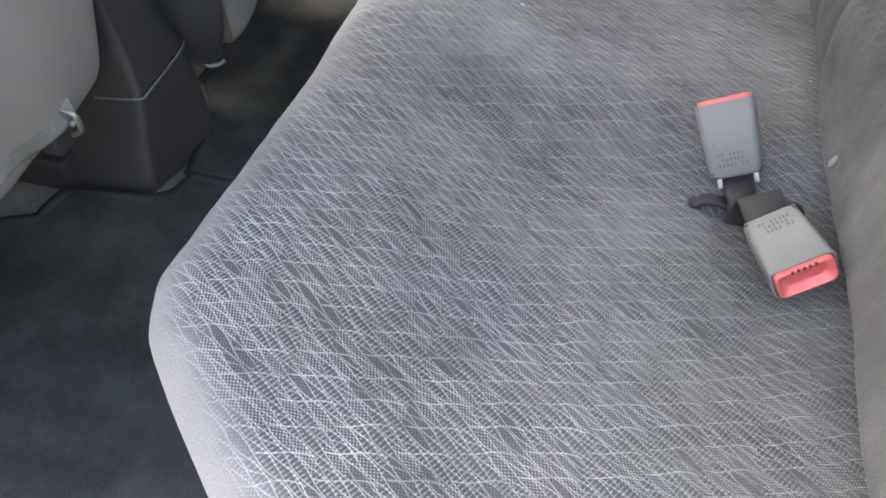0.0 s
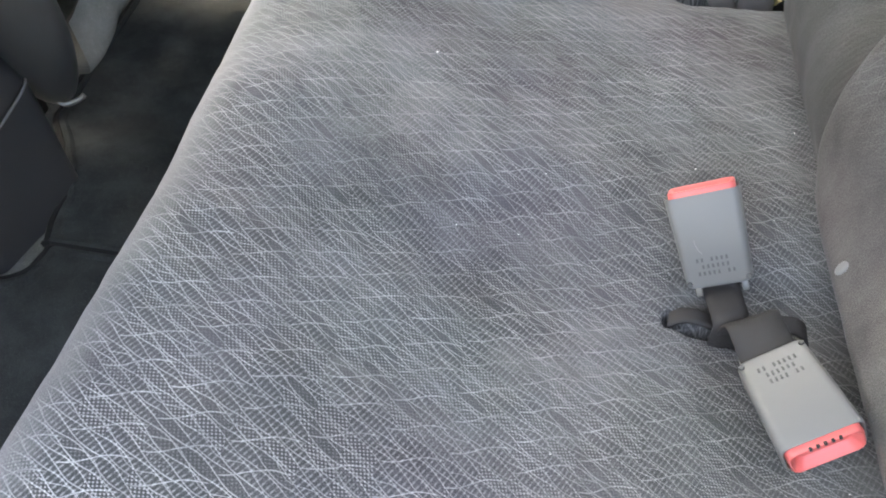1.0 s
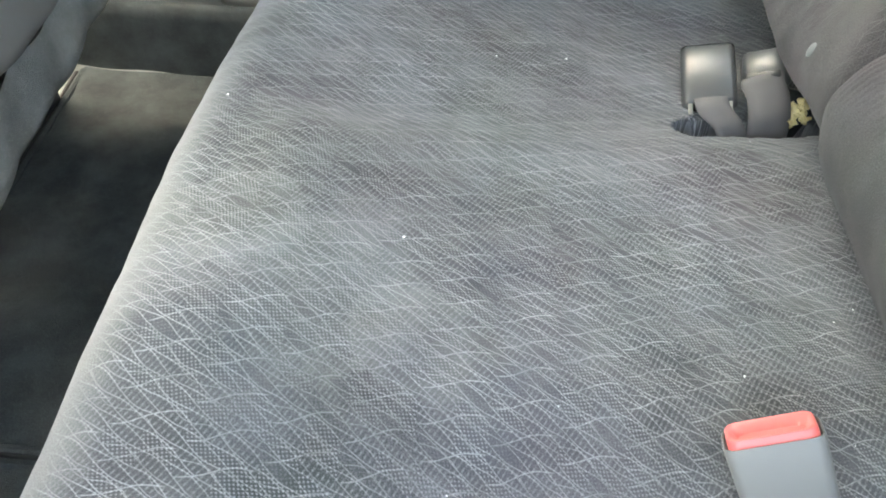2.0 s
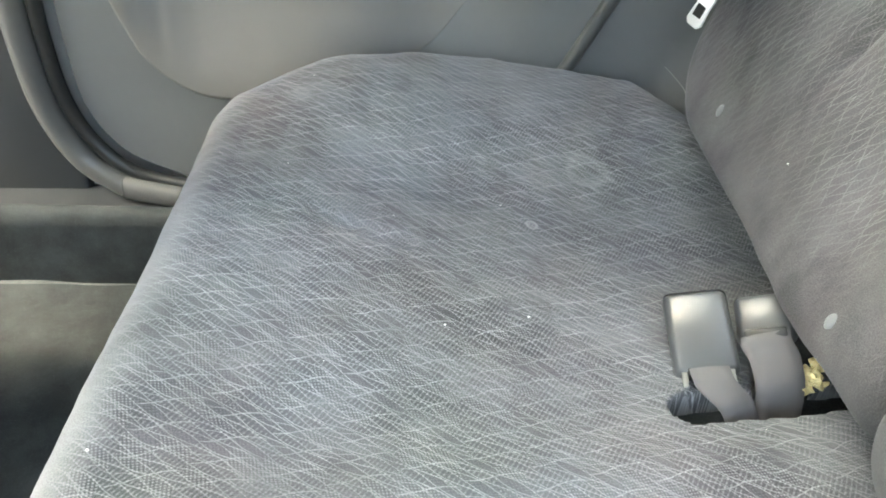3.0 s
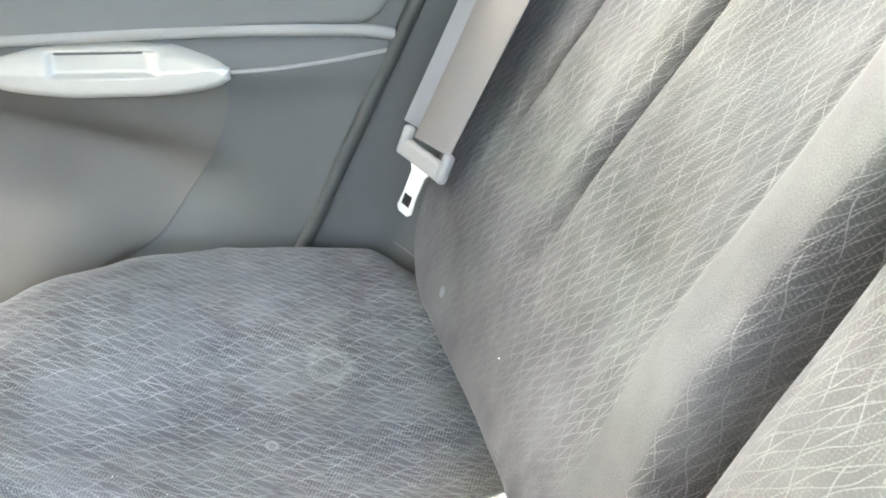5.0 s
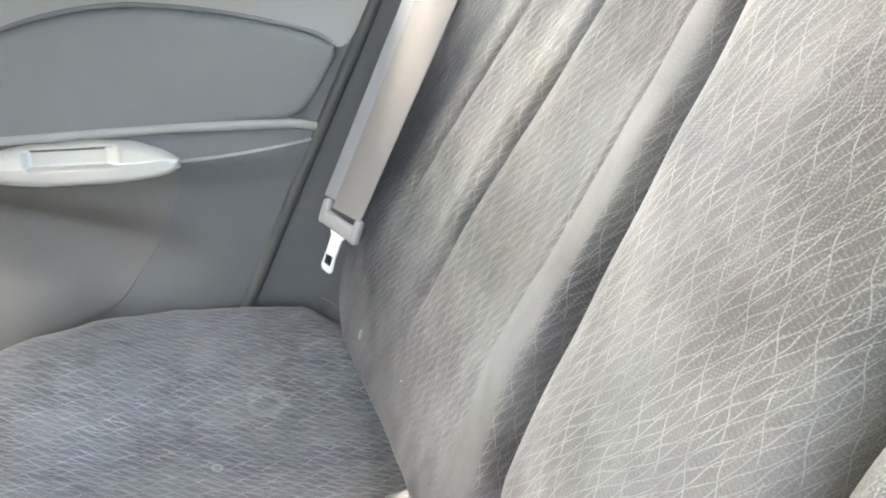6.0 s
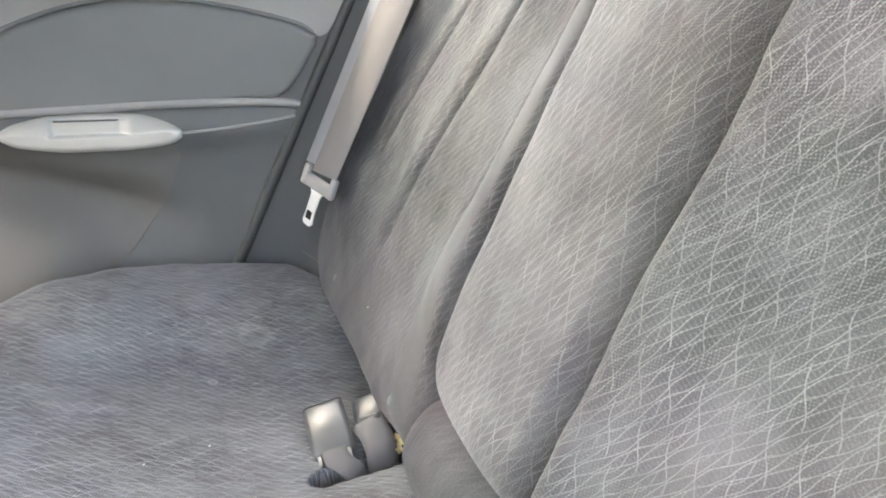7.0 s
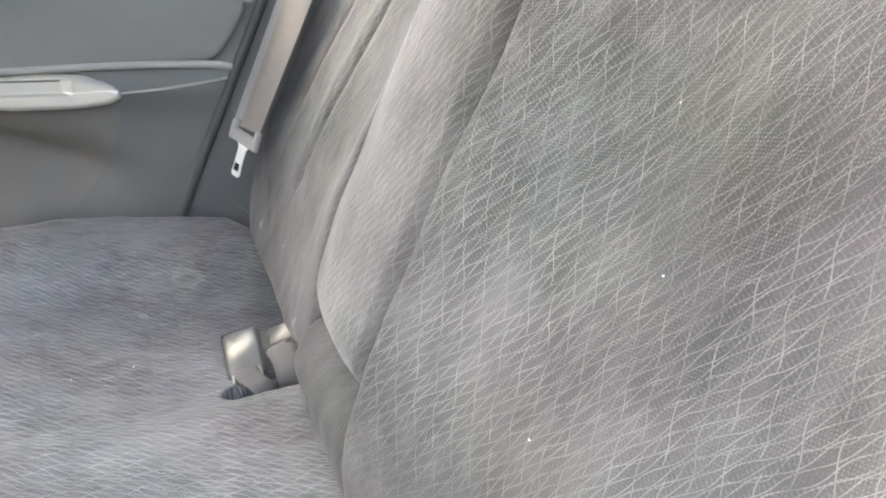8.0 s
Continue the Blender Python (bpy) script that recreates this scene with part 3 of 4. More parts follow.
FLANGE = [(-0.04, 0.165), (-0.15, 0.135), (-0.30, 0.128), (-0.405, 0.133), (-0.482, 0.140), (-0.535, 0.178), (-0.566, 0.25), (-0.572, 0.34), (-0.565, 0.45), (-0.55, 0.60), (-0.53, 0.90)]
part("sill_trim_roll", tube([(x, door_y(x) - 0.004, z) for x, z in FLANGE[:5]], 0.019, 16), ROLL, weatherstrip)
part("pillar_trim_roll", tube([(x, door_y(x) - 0.0035, z) for x, z in FLANGE[4:]], 0.018, 16), ROLL, weatherstrip)

joint = Vector((FLANGE[4][0], door_y(FLANGE[4][0]) - 0.004, FLANGE[4][1]))
bm = bmesh.new()
bmesh.ops.create_cone(bm, cap_ends=True, segments=24, radius1=0.0193, radius2=0.0193, depth=0.0016, matrix=Matrix.Translation(joint) @ Vector((-0.077, 0, -0.004)).to_track_quat("Z", "Y").to_matrix().to_4x4())
part("trim_joint", bm, RUBBER, weatherstrip, "narrow dark joint")

# body side behind the door and under its sill
bz, bs = np.linspace(0.10, 1.0, 60), np.linspace(0, 1, 40)
BX = seal_x(bz)[None] + 0.004 + bs[:, None] * 0.34
BY = door_y(BX) + 0.012 - 0.12 * smooth01(bs[:, None], 0.30, 0.75)
quarter = thing("quarter_trim", "dark grey plastic trim over the rear wheel arch", "trim panel", kind="structure")
surface("trim_panel", np.stack([BX, BY + 0 * BX, np.repeat(bz[None], 40, 0)], -1), PILLAR, quarter)
tagged(part("sill_scuff_plate", box((-1.5, 0.1), (1.352, 1.50), (0.06, 0.118), 0.006), SCUFF), "scuffed black plastic sill plate", "sill plate", kind="structure")
tagged(part("centre_pillar_trim", box((-0.75, -0.548), (1.484, 1.52), (0.11, 1.33), 0.01), SCUFF), "dark plastic centre pillar trim", "pillar trim", kind="structure")
tagged(part("wall_far", box((-2.2, 0.95), (1.50, 1.53), (0.0, 0.86)), PAINT), "painted outer skin of the far car side", "car body", kind="structure")
tagged(part("door_top_rail", box((-0.62, 0.40), (1.30, 1.50), (0.80, 0.86), 0.012), DOOR_PAD), "dark padded top of the door lining", "door rail", kind="structure")
tagged(part("roof", box((-1.35, 0.50), (-0.02, 1.52), (1.325, 1.365), 0.02), HEADLINER), "pale grey felt roof lining", "ceiling", kind="structure")
tagged(part("wall_rear", box((0.86, 0.90), (-0.02, 1.52), (0.0, 0.96)), PAINT), "painted rear panel of the car body", "car body", kind="structure")
tagged(part("parcel_shelf", box((0.44, 0.90), (0.02, 1.50), (0.93, 0.96), 0.008), CARPET), "black felt parcel shelf behind the rear seat", "parcel shelf", kind="structure")
QUARTER = [(0.0, 0.0), (0.95, 0.0), (0.95, 0.96), (0.62, 1.33), (0.46, 1.33), (0.40, 0.95), (seal_x(0.70) + 0.015, 0.70), (seal_x(0.45) + 0.015, 0.45), (0.07, 0.30)]
tagged(part("wall_near_rear", prism(QUARTER, -0.04, 0.03, 0.008, Matrix(((1, 0, 0, 0), (0, 0, -1, 0), (0, 1, 0, 0), (0, 0, 0, 1)))), PILLAR), "dark trim of the near body side behind the open door", "trim panel", kind="structure")
tagged(part("far_rear_pillar", box((0.50, 0.66), (1.45, 1.52), (0.86, 1.33), 0.01), PILLAR), "far rear roof pillar", "pillar", kind="structure")
tagged(part("near_centre_pillar", box((-0.80, -0.66), (-0.04, 0.04), (0.0, 1.25), 0.02), SCUFF), "near centre pillar of the car body", "pillar", kind="structure")
tagged(part("near_front_door", box((-1.9, -0.80), (-0.05, 0.03), (0.0, 0.86), 0.02), PAINT), "near front door, closed", "car door", kind="structure")
tagged(part("front_bulkhead", box((-2.2, -1.95), (-0.02, 1.52), (0.0, 0.9), 0.03), CONSOLE), "black dashboard across the front of the cabin", "dashboard", kind="structure")
# unseen ground, paled so that it bounces light up into the cabin
ground = tagged(part("ground", box((-60, 60), (-60, 60), (-0.32, -0.30)), ASPHALT), "pale grey asphalt outside the car", "ground", kind="structure")
# unseen wall, added only to keep low sky light out of the near doorway
tagged(part("light_block_wall", box((-9.0, 9.0), (-1.9, -1.7), (-0.30, 1.35)), CONCRETE), "unseen plain dark wall, added to block low light from the near side", "wall", kind="structure")
window = thing("window_1", "clear glass side window of the closed door", "window", kind="structure")
pane = part("pane", box((-0.55, 0.50), (1.475, 1.479), (0.85, 1.33)), GLASS, window)
pane.visible_shadow = False


# ---- rear bench ----
FAR = ([1.195, 1.23, 1.262, 1.292, 1.314, 1.334, 1.352, 1.367], [-0.266, -0.258, -0.228, -0.185, -0.134, -0.094, -0.05, 0.02])
NEAR = ([0.052, 0.062, 0.075, 0.10, 0.132, 0.184, 0.219, 0.259], [0.02, -0.055, -0.085, -0.122, -0.160, -0.216, -0.250, -0.266])


def seat_front(b):
    return soft(b, NEAR[0] + [0.50, 0.75, 0.95] + FAR[0], NEAR[1] + [-0.260, -0.270, -0.266] + FAR[1], 0.005)


def seat_rear(b):
    return np.maximum(soft(b, [0.052, 0.057, 0.072, 0.12, 0.166, 0.21, 0.25, 1.19, 1.225, 1.25, 1.285, 1.32, 1.345, 1.356, 1.363, 1.367], [0.10, 0.14, 0.195, 0.225, 0.24, 0.27, 0.30, 0.30, 0.275, 0.245, 0.224, 0.204, 0.188, 0.168, 0.12, 0.06], 0.003), seat_front(b) + 1e-4)


def gap(A, B, p, q, half, depth, soft_=0.75):
    """A slit from p to q."""
    d = np.array(q) - p
    n = np.linalg.norm(d)
    t = np.clip(((A - p[0]) * d[0] + (B - p[1]) * d[1]) / n ** 2, 0, 1)
    dist = np.hypot(A - p[0] - t * d[0], B - p[1] - t * d[1])
    return -depth * (1 - smooth01(dist, half * (0.93 - soft_ / 2), half * (0.93 + soft_ / 2)))


def seat_top(A, B):
    z = soft(A, [-0.30, -0.2, -0.13, -0.06, 0.0, 0.06, 0.12, 0.18, 0.30], [0.431, 0.416, 0.398, 0.383, 0.371, 0.362, 0.354, 0.350, 0.346], 0.03)
    ridge = 0.842 + 0.22 * A
    z = z - 0.012 * (1 - smooth01(B, 0.49, 0.60)) * smooth01(A, -0.15, -0.01) * smooth01(B, 0.12, 0.30)
    z = z + 0.019 * smooth01(B, 0.50, 0.61) * (1 - smooth01(B, ridge - 0.05, ridge + 0.03)) * smooth01(A, -0.262, -0.17)
    z = z - 0.007 * smooth01(B, 0.90, 1.0) * (1 - smooth01(B, 1.03, 1.10)) * smooth01(A, -0.02, 0.08)
    z = z + 0.032 * smooth01(B, 1.10, 1.26) * smooth01(A, -0.27, -0.10)
    z = z - 0.007 * smooth01(B, 0.88, 1.08) * (1 - smooth01(A, -0.23, -0.13))
    z = z + 0.0016 * lumps(A, B, 0.13, 21) + 0.0007 * lumps(A, B, 0.035, 22)
    z = z + gap(A, B, (0.096, 0.500), (0.150, 0.493), 0.0055, 0.016) + gap(A, B, (0.150, 0.493), (0.184, 0.497), 0.004, 0.008)
    z = z + gap(A, B, (0.122, 0.879), (0.27, 0.898), 0.0135, 0.10, 0.3) + gap(A, B, (0.20, 0.91), (0.23, 0.96), 0.02, 0.03)
    z = z + gap(A, B, (-0.147, 1.044), (-0.118, 1.036), 0.0085, 0.0048, 1.0) + gap(A, B, (-0.118, 1.036), (-0.072, 1.026), 0.0085, 0.0036, 1.0)
    return z


bench = thing("rear_seat_cushion", "dark grey woven-fabric rear bench cushion with pale wavy threads, worn", "car seat")
CP, CUV, CRIM = cushion(0.052, 1.367, seat_front, seat_rear, seat_top, 0.042, 600, 220, 0.26)
slot = gap(CP[..., 0], CP[..., 1], (0.122, 0.879), (0.27, 0.898), 0.0135, 1.0, 0.3)
CRIM = np.where(slot < -0.004, -0.05, CRIM)
surface("seat_cover", CP, FABRIC, bench, UV=CUV, rim=CRIM)
# added dark block that stands for the shade deep in the recess
part("recess_filler", box((0.110, 0.275), (0.868, 0.985), (0.300, 0.334), 0.004), MAT_CARPET, bench, "dark filler block in place of the shade in the buckle recess")
base_rim = tube([(seat_front(np.array([y]))[0] + 0.03, y, 0.15) for y in np.linspace(0.16, 1.30, 24)], 0.008, 8)
part("lower_trim_bead", base_rim, DARK_STRIP, bench)

RECLINE = 18.0
BACK = Matrix(((math.sin(radians(RECLINE)), 0, -math.cos(radians(RECLINE)), 0.190),
               (0, 1, 0, 0),
               (math.cos(radians(RECLINE)), 0, math.sin(radians(RECLINE)), 0.385),
               (0, 0, 0, 1)))


def lay_back(P):
    m = np.array(BACK)
    return P @ m[:3, :3].T + m[:3, 3]


def back_pad(name, label, b0, b1, lo, hi, height, radius, nb, na, deep=0.09, cloth=None, cut=None, strip=None):
    """A padded back; cut: where across it the cover is sewn together from two panels; strip: a plain band beside that seam."""
    top = thing(name, label, "car seat")
    P, UV, rim_ = cushion(b0, b1, lo, hi, height, radius, nb, na, deep)
    at = int(np.argmin(np.abs(P[na // 2, :, 1] - cut)))
    W = lay_back(P)
    # the weave runs on round the shoulders, so it is laid out along the surface
    run = np.concatenate([np.zeros((P.shape[0], 1)), np.cumsum(np.hypot(np.diff(P[..., 1], axis=1), np.diff(P[..., 2], axis=1)), 1)], 1)
    UV[..., 1] = P[:, at, 1][:, None] + run - run[:, at][:, None]
    if strip:
        band = smooth01(P[..., 1], strip[0] - 0.006, strip[0] + 0.006) * (1 - smooth01(P[..., 1], strip[1] - 0.004, strip[1] + 0.004))
        rim_ = np.where(P[..., 1] < strip[1], 0.05, rim_) * (1 - band)
    wide = cut < (b0 + b1) / 2
    for cols, main in ((slice(0, at + 1), not wide), (slice(at, None), wide)):
        surface("face_cover" if main else "side_cover", W[:, cols], cloth, top, "" if main else "narrow sewn side panel of the cover", UV=UV[:, cols], flip=True, rim=rim_[:, cols])
    return top


def rounded(b0, b1, lo, hi, r0, r1, top_r=0.05):
    """Lower and upper outline of a panel with rounded corners."""
    def low(b):
        u, v = np.clip(1 - (b - b0) / r0, 0, 1), np.clip(1 - (b1 - b) / r1, 0, 1)
        return lo + r0 * (1 - np.sqrt(1 - u * u)) + r1 * (1 - np.sqrt(1 - v * v))

    def high(b):
        u, v = np.clip(1 - (b - b0) / top_r, 0, 1), np.clip(1 - (b1 - b) / top_r, 0, 1)
        return hi - top_r * (2 - np.sqrt(1 - u * u) - np.sqrt(1 - v * v))
    return low, high


def lean(A, start, slope):
    """The backs curve away from the sitter above the small of the back."""
    return -slope * (np.sqrt((A - start) ** 2 + 0.03 ** 2) + A - start) / 2


def near_height(A, B):
    bol = 0.053 * np.clip((B - 0.478) / 0.122, 0, 1) ** 1.5 * smooth01(A, -0.06, 0.12) - 0.004 * (1 - smooth01(A, 0.0, 0.1))
    return bol + lean(A, 0.215, 0.105) + 0.0025 * lumps(A, B, 0.22, 31) + 0.0008 * lumps(A, B, 0.05, 32)


def crease(A, B, p, q, half, depth, fade):
    """A sewn fold from p up to q that dies out downwards, with padding swelling beside it."""
    t = (A - p[0]) / (q[0] - p[0])
    d = np.abs(B - p[1] - (q[1] - p[1]) * t)
    fold = -depth * np.clip(1 - d / half, 0, 1) ** 1.6 + 0.25 * depth * np.exp(-((d - 2.1 * half) / (1.2 * half)) ** 2)
    return fold * smooth01(A, p[0], p[0] + fade)


def far_height(A, B):
    edge = 0.843 + 0.02 * (A - 0.3)
    bol = 0.020 * (1 - smooth01(B, 0.845, 0.915)) * smooth01(A, 0.06, 0.26) + 0.011 * (1 - smooth01(B, 0.87, 0.96)) * smooth01(A, -0.02, 0.04) - (1.05 + 0.85 * smooth01(A, 0.05, 0.2)) * (np.sqrt((B - edge) ** 2 + 0.006 ** 2) - (B - edge)) / 2
    fold = crease(A, B, (0.10, 1.052), (0.60, 1.006), 0.011, 0.012, 0.17) + crease(A, B, (0.12, 1.183), (0.60, 1.104), 0.011, 0.011, 0.20) - 0.0045 * np.exp(-((B - 0.900) / 0.005) ** 2) * smooth01(A, 0.16, 0.34)
    foot = -0.018 * (1 - smooth01(A, -0.01, 0.05)) * (1 - smooth01(B, 0.86, 0.95))
    return bol + fold + foot + lean(A, 0.175, 0.19) + 0.002 * lumps(A, B, 0.2, 41) + 0.0006 * lumps(A, B, 0.06, 42)


def mid_height(A, B):
    return 0.034 + 0.013 * (1 - ((B - 0.70) / 0.11) ** 2) - 0.021 * (1 - smooth01(B, 0.612, 0.645)) + lean(A, 0.215, 0.105) + 0.0012 * lumps(A, B, 0.1, 51)


lo, hi = rounded(0.14, 0.609, -0.012, 0.60, 0.10, 0.055)
back_pad("near_seat_back", "dark grey patterned fabric rear seat back with a side bolster", 0.14, 0.609, lo, hi, near_height, 0.017, 220, 150, cloth=BACK_FABRIC, cut=0.603)
far_lo, far_hi = rounded(0.811, 1.275, 0.012, 0.60, 0.03, 0.09)
far_low = far_lo
far_lo = lambda b: far_low(b) - 0.006 * (1 - smooth01(b, 0.90, 1.05))
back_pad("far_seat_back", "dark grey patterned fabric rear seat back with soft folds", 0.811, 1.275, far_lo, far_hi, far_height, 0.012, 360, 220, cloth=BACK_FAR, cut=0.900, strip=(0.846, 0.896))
lo, hi = rounded(0.613, 0.810, 0.122, 0.60, 0.02, 0.045)
back_pad("middle_seat_back", "dark grey patterned fabric centre panel of the rear seat back", 0.613, 0.810, lo, hi, mid_height, 0.034, 120, 150, cloth=BACK_MID, cut=0.797)
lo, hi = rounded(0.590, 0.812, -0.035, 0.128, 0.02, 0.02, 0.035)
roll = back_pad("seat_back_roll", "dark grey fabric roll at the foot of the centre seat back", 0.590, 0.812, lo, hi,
                lambda A, B: 0.035 - 0.066 * ((A - 0.066) / 0.08) ** 2 + 0.0010 * lumps(A, B, 0.05, 61) + 0.0005 * np.sin(B * 1150 + 2 * np.sin(A * 60)) * np.exp(-((A - 0.085) / 0.02) ** 2), 0.03, 150, 70, cloth=ROLL_SHADED, cut=0.797)


# dark cord that draws the shadow under the overhanging centre back
gap_pts = [tuple(lay_back(np.array([[0.124 + 0.010 * smooth01(np.array(y), 0.76, 0.80), y, 0.015]]))[0]) for y in np.linspace(0.612, 0.800, 12)]
part("overhang_shade", tube(gap_pts, 0.005, 8), DARK_STRIP, roll, "dark cord in place of the shaded gap above the roll")
tagged(part("seat_back_board", box((0, 0.60), (0.10, 1.30), (-0.11, -0.085), 0.01, at=BACK), CARPET), "black board behind the rear seat backs", "seat board", kind="structure")


# ---- buckles ----
def buckle_frame(base, across, along):
    u, w = Vector(along).normalized(), Vector(across)
    w = (w - u * w.dot(u)).normalized()
    n = w.cross(u)
    return Matrix(((w.x, u.x, n.x, base[0]), (w.y, u.y, n.y, base[1]), (w.z, u.z, n.z, base[2]), (0, 0, 0, 1)))


def red_buckle(label, m, width=0.040, length=0.060, thick=0.0235, ribs=0, dish=0.0):
    """A belt buckle: x across, y towards the release button, z = 0 on its upper face."""
    top = thing("belt_buckle", label, "seat belt buckle", m, group="belt buckles")
    w = width / 2

    def ring_at(bm, y, inset, squeeze=1.0, deepen=0.0):
        """A rounded oblong across the buckle at y."""
        hw, z0, z1, r = w * squeeze - inset, -thick + inset, -inset - deepen, 0.0055
        r = min(r, hw * 0.9, (z1 - z0) * 0.45)
        out = []
        for cx, cz, a0 in ((hw - r, z1 - r, 0), (-hw + r, z1 - r, 90), (-hw + r, z0 + r, 180), (hw - r, z0 + r, 270)):
            for a in range(0, 91, 15):
                an = radians(a0 + a)
                out.append(bm.verts.new((cx + r * math.cos(an), y, cz + r * math.sin(an))))
        return out

    def loft(rings, cap0=False, cap1=False):
        for r0, r1 in zip(rings, rings[1:]):
            for kk in range(len(r0)):
                bm.faces.new((r0[kk], r0[(kk + 1) % len(r0)], r1[(kk + 1) % len(r0)], r1[kk]))
        if cap0:
            bm.faces.new(rings[0])
        if cap1:
            bm.faces.new(rings[-1])
        bmesh.ops.recalc_face_normals(bm, faces=bm.faces)

    bm = bmesh.new()
    loft([ring_at(bm, y, i, q) for y, i, q in ((0.0, 0.0026, 0.88), (0.0006, 0.0010, 0.88), (0.0026, 0.0, 0.885), (length * 0.6, 0.0, 0.955), (length - 0.0002, 0.0, 1.0), (length + 0.0008, 0.0005, 1.0), (length + 0.0006, 0.0013, 1.0), (length - 0.006, 0.0015, 1.0))], True, False)
    body = part("housing", bm, BUCKLE_GREY, top)
    bm = bmesh.new()
    loft([ring_at(bm, y, i, 1.0, d) for y, i, d in ((length - 0.006, 0.0024, 0), (length + 0.0034, 0.0024, 0), (length + 0.0044, 0.0030, 0), (length + 0.0045, 0.0038, 0), (length + 0.0026 + dish, 0.0054, 0.0), (length - 0.0016 + dish, 0.0078, -0.003))], False, True)
    button = part("release_button", bm, RED, top, "faded red release button")
    for kk in range(ribs):
        x = (kk - 2) * 0.0042
        part("grip_rib", box((x - 0.0010, x + 0.0010), (length + 0.0030, length + 0.0050), (-0.0046, -0.0022), 0.0004, 1), RUBBER, button)
    for sx in (-1, 1):
        bm = bmesh.new()
        bmesh.ops.create_cone(bm, cap_ends=True, segments=16, radius1=0.0018, radius2=0.0014, depth=0.001, matrix=Matrix.Translation((sx * w * 0.78, 0.004, 0.0004)))
        part("rivet", bm, PRINT, body)
    # rows of moulded marks too small to read
    for row, (n, off) in enumerate(((7, -0.011), (7, -0.011), (8, -0.011))):
        bm = bmesh.new()
        for kk in range(n):
            if (kk * 5 + row * 3) % 7 == 3:
                continue
            x = off + kk * 0.0031
            g = bmesh.ops.create_cube(bm, size=1)["verts"]
            bmesh.ops.transform(bm, verts=g, matrix=Matrix.Translation((x, 0.0195 - row * 0.0046, 0.0001)) @ Matrix.Diagonal((0.0014, 0.0026, 0.0006, 1)))
        part("moulded_marking", bm, PRINT, body)
    for sx in (-1, 1):
        part("steel_lug", box((sx * w * 0.62 - 0.0022, sx * w * 0.62 + 0.0022), (-0.009, 0.004), (-thick * 0.62, -thick * 0.45), 0.0006), BRACKET, top, "bare steel lug")
    return top


mA = buckle_frame((0.1232, 0.5162, 0.3700), (0.902, 0.0369, 0.4301), (-0.3685, 0.585, 0.7225))
mB = buckle_frame((0.1633 - 0.324 * 0.062, 0.4032 + 0.9366 * 0.062, 0.3917 - 0.1338 * 0.062), (-0.8232, -0.3487, -0.4481), (0.324, -0.9366, 0.1338))
buckle_far = red_buckle("grey plastic belt buckle with faded red button, propped upright", mA, 0.048, 0.0625, 0.028, dish=0.0012)
red_buckle("grey plastic seat belt buckle with red button, lying on the seat", mB, 0.0475, 0.0595, 0.029, ribs=5)
stem = thing("buckle_strap", "dark twisted webbing holding two buckles in a cushion slot", "belt strap")


scratch = part("scratch", tube([(-0.0105, 0.0335, 0.0001), (-0.0100, 0.0300, 0.0002), (-0.0088, 0.0265, 0.0002), (-0.0070, 0.0240, 0.0001)], 0.00022, 6), TONGUE_GREY, buckle_far, "pale scratch in the plastic")


def at_local(m, x, y, z):
    return tuple(m @ Vector((x, y, z)))


strap("strap_to_raised_buckle", [at_local(mA, 0, 0.008, -0.010), at_local(mA, 0.0, -0.004, -0.010), (0.1275, 0.505, 0.3655), (0.1290, 0.497, 0.3660), (0.1310, 0.491, 0.362), (0.132, 0.490, 0.335)],
      [(0.90, 0.04, 0.43), (0.90, 0.02, 0.42), (0.93, 0.06, 0.3), (0.95, 0.12, 0.22), (0.96, 0.2, 0.1), (0.96, 0.2, 0.1)], 0.0235, 0.0028, BELT_DARK, stem, sag=0.5)
strap("strap_to_lying_buckle", [at_local(mB, 0, 0.008, -0.009), at_local(mB, 0, -0.003, -0.008), at_local(mB, -0.001, -0.012, -0.005), (0.1385, 0.4835, 0.3800), (0.1380, 0.491, 0.374), (0.138, 0.496, 0.345)],
      [(0.82, 0.35, 0.45), (0.82, 0.35, 0.45), (0.84, 0.37, 0.38), (0.88, 0.40, 0.26), (0.9, 0.4, 0.15), (0.93, 0.36, 0.0)], 0.034, 0.0028, BELT_DARK, stem, sag=0.5)
strap("folded_end", [(0.0945, 0.5005, 0.345), (0.103, 0.502, 0.3525), (0.117, 0.500, 0.3535), (0.132, 0.498, 0.346)], [(0.1, 0.97, 0.2), (0.0, 0.98, 0.15), (0, 0.99, 0.1), (0, 0.99, 0.1)], 0.011, 0.003, BELT_DARK, stem)
strap("folded_loop", [(0.146, 0.500, 0.344), (0.160, 0.500, 0.358), (0.172, 0.499, 0.361), (0.180, 0.497, 0.357), (0.184, 0.496, 0.344)], [(0.1, 0.9, 0.3), (0.1, 0.9, 0.4), (0.0, 0.9, 0.3), (-0.1, 0.9, 0.3), (-0.1, 0.9, 0.3)], 0.012, 0.003, BELT_DARK, stem)


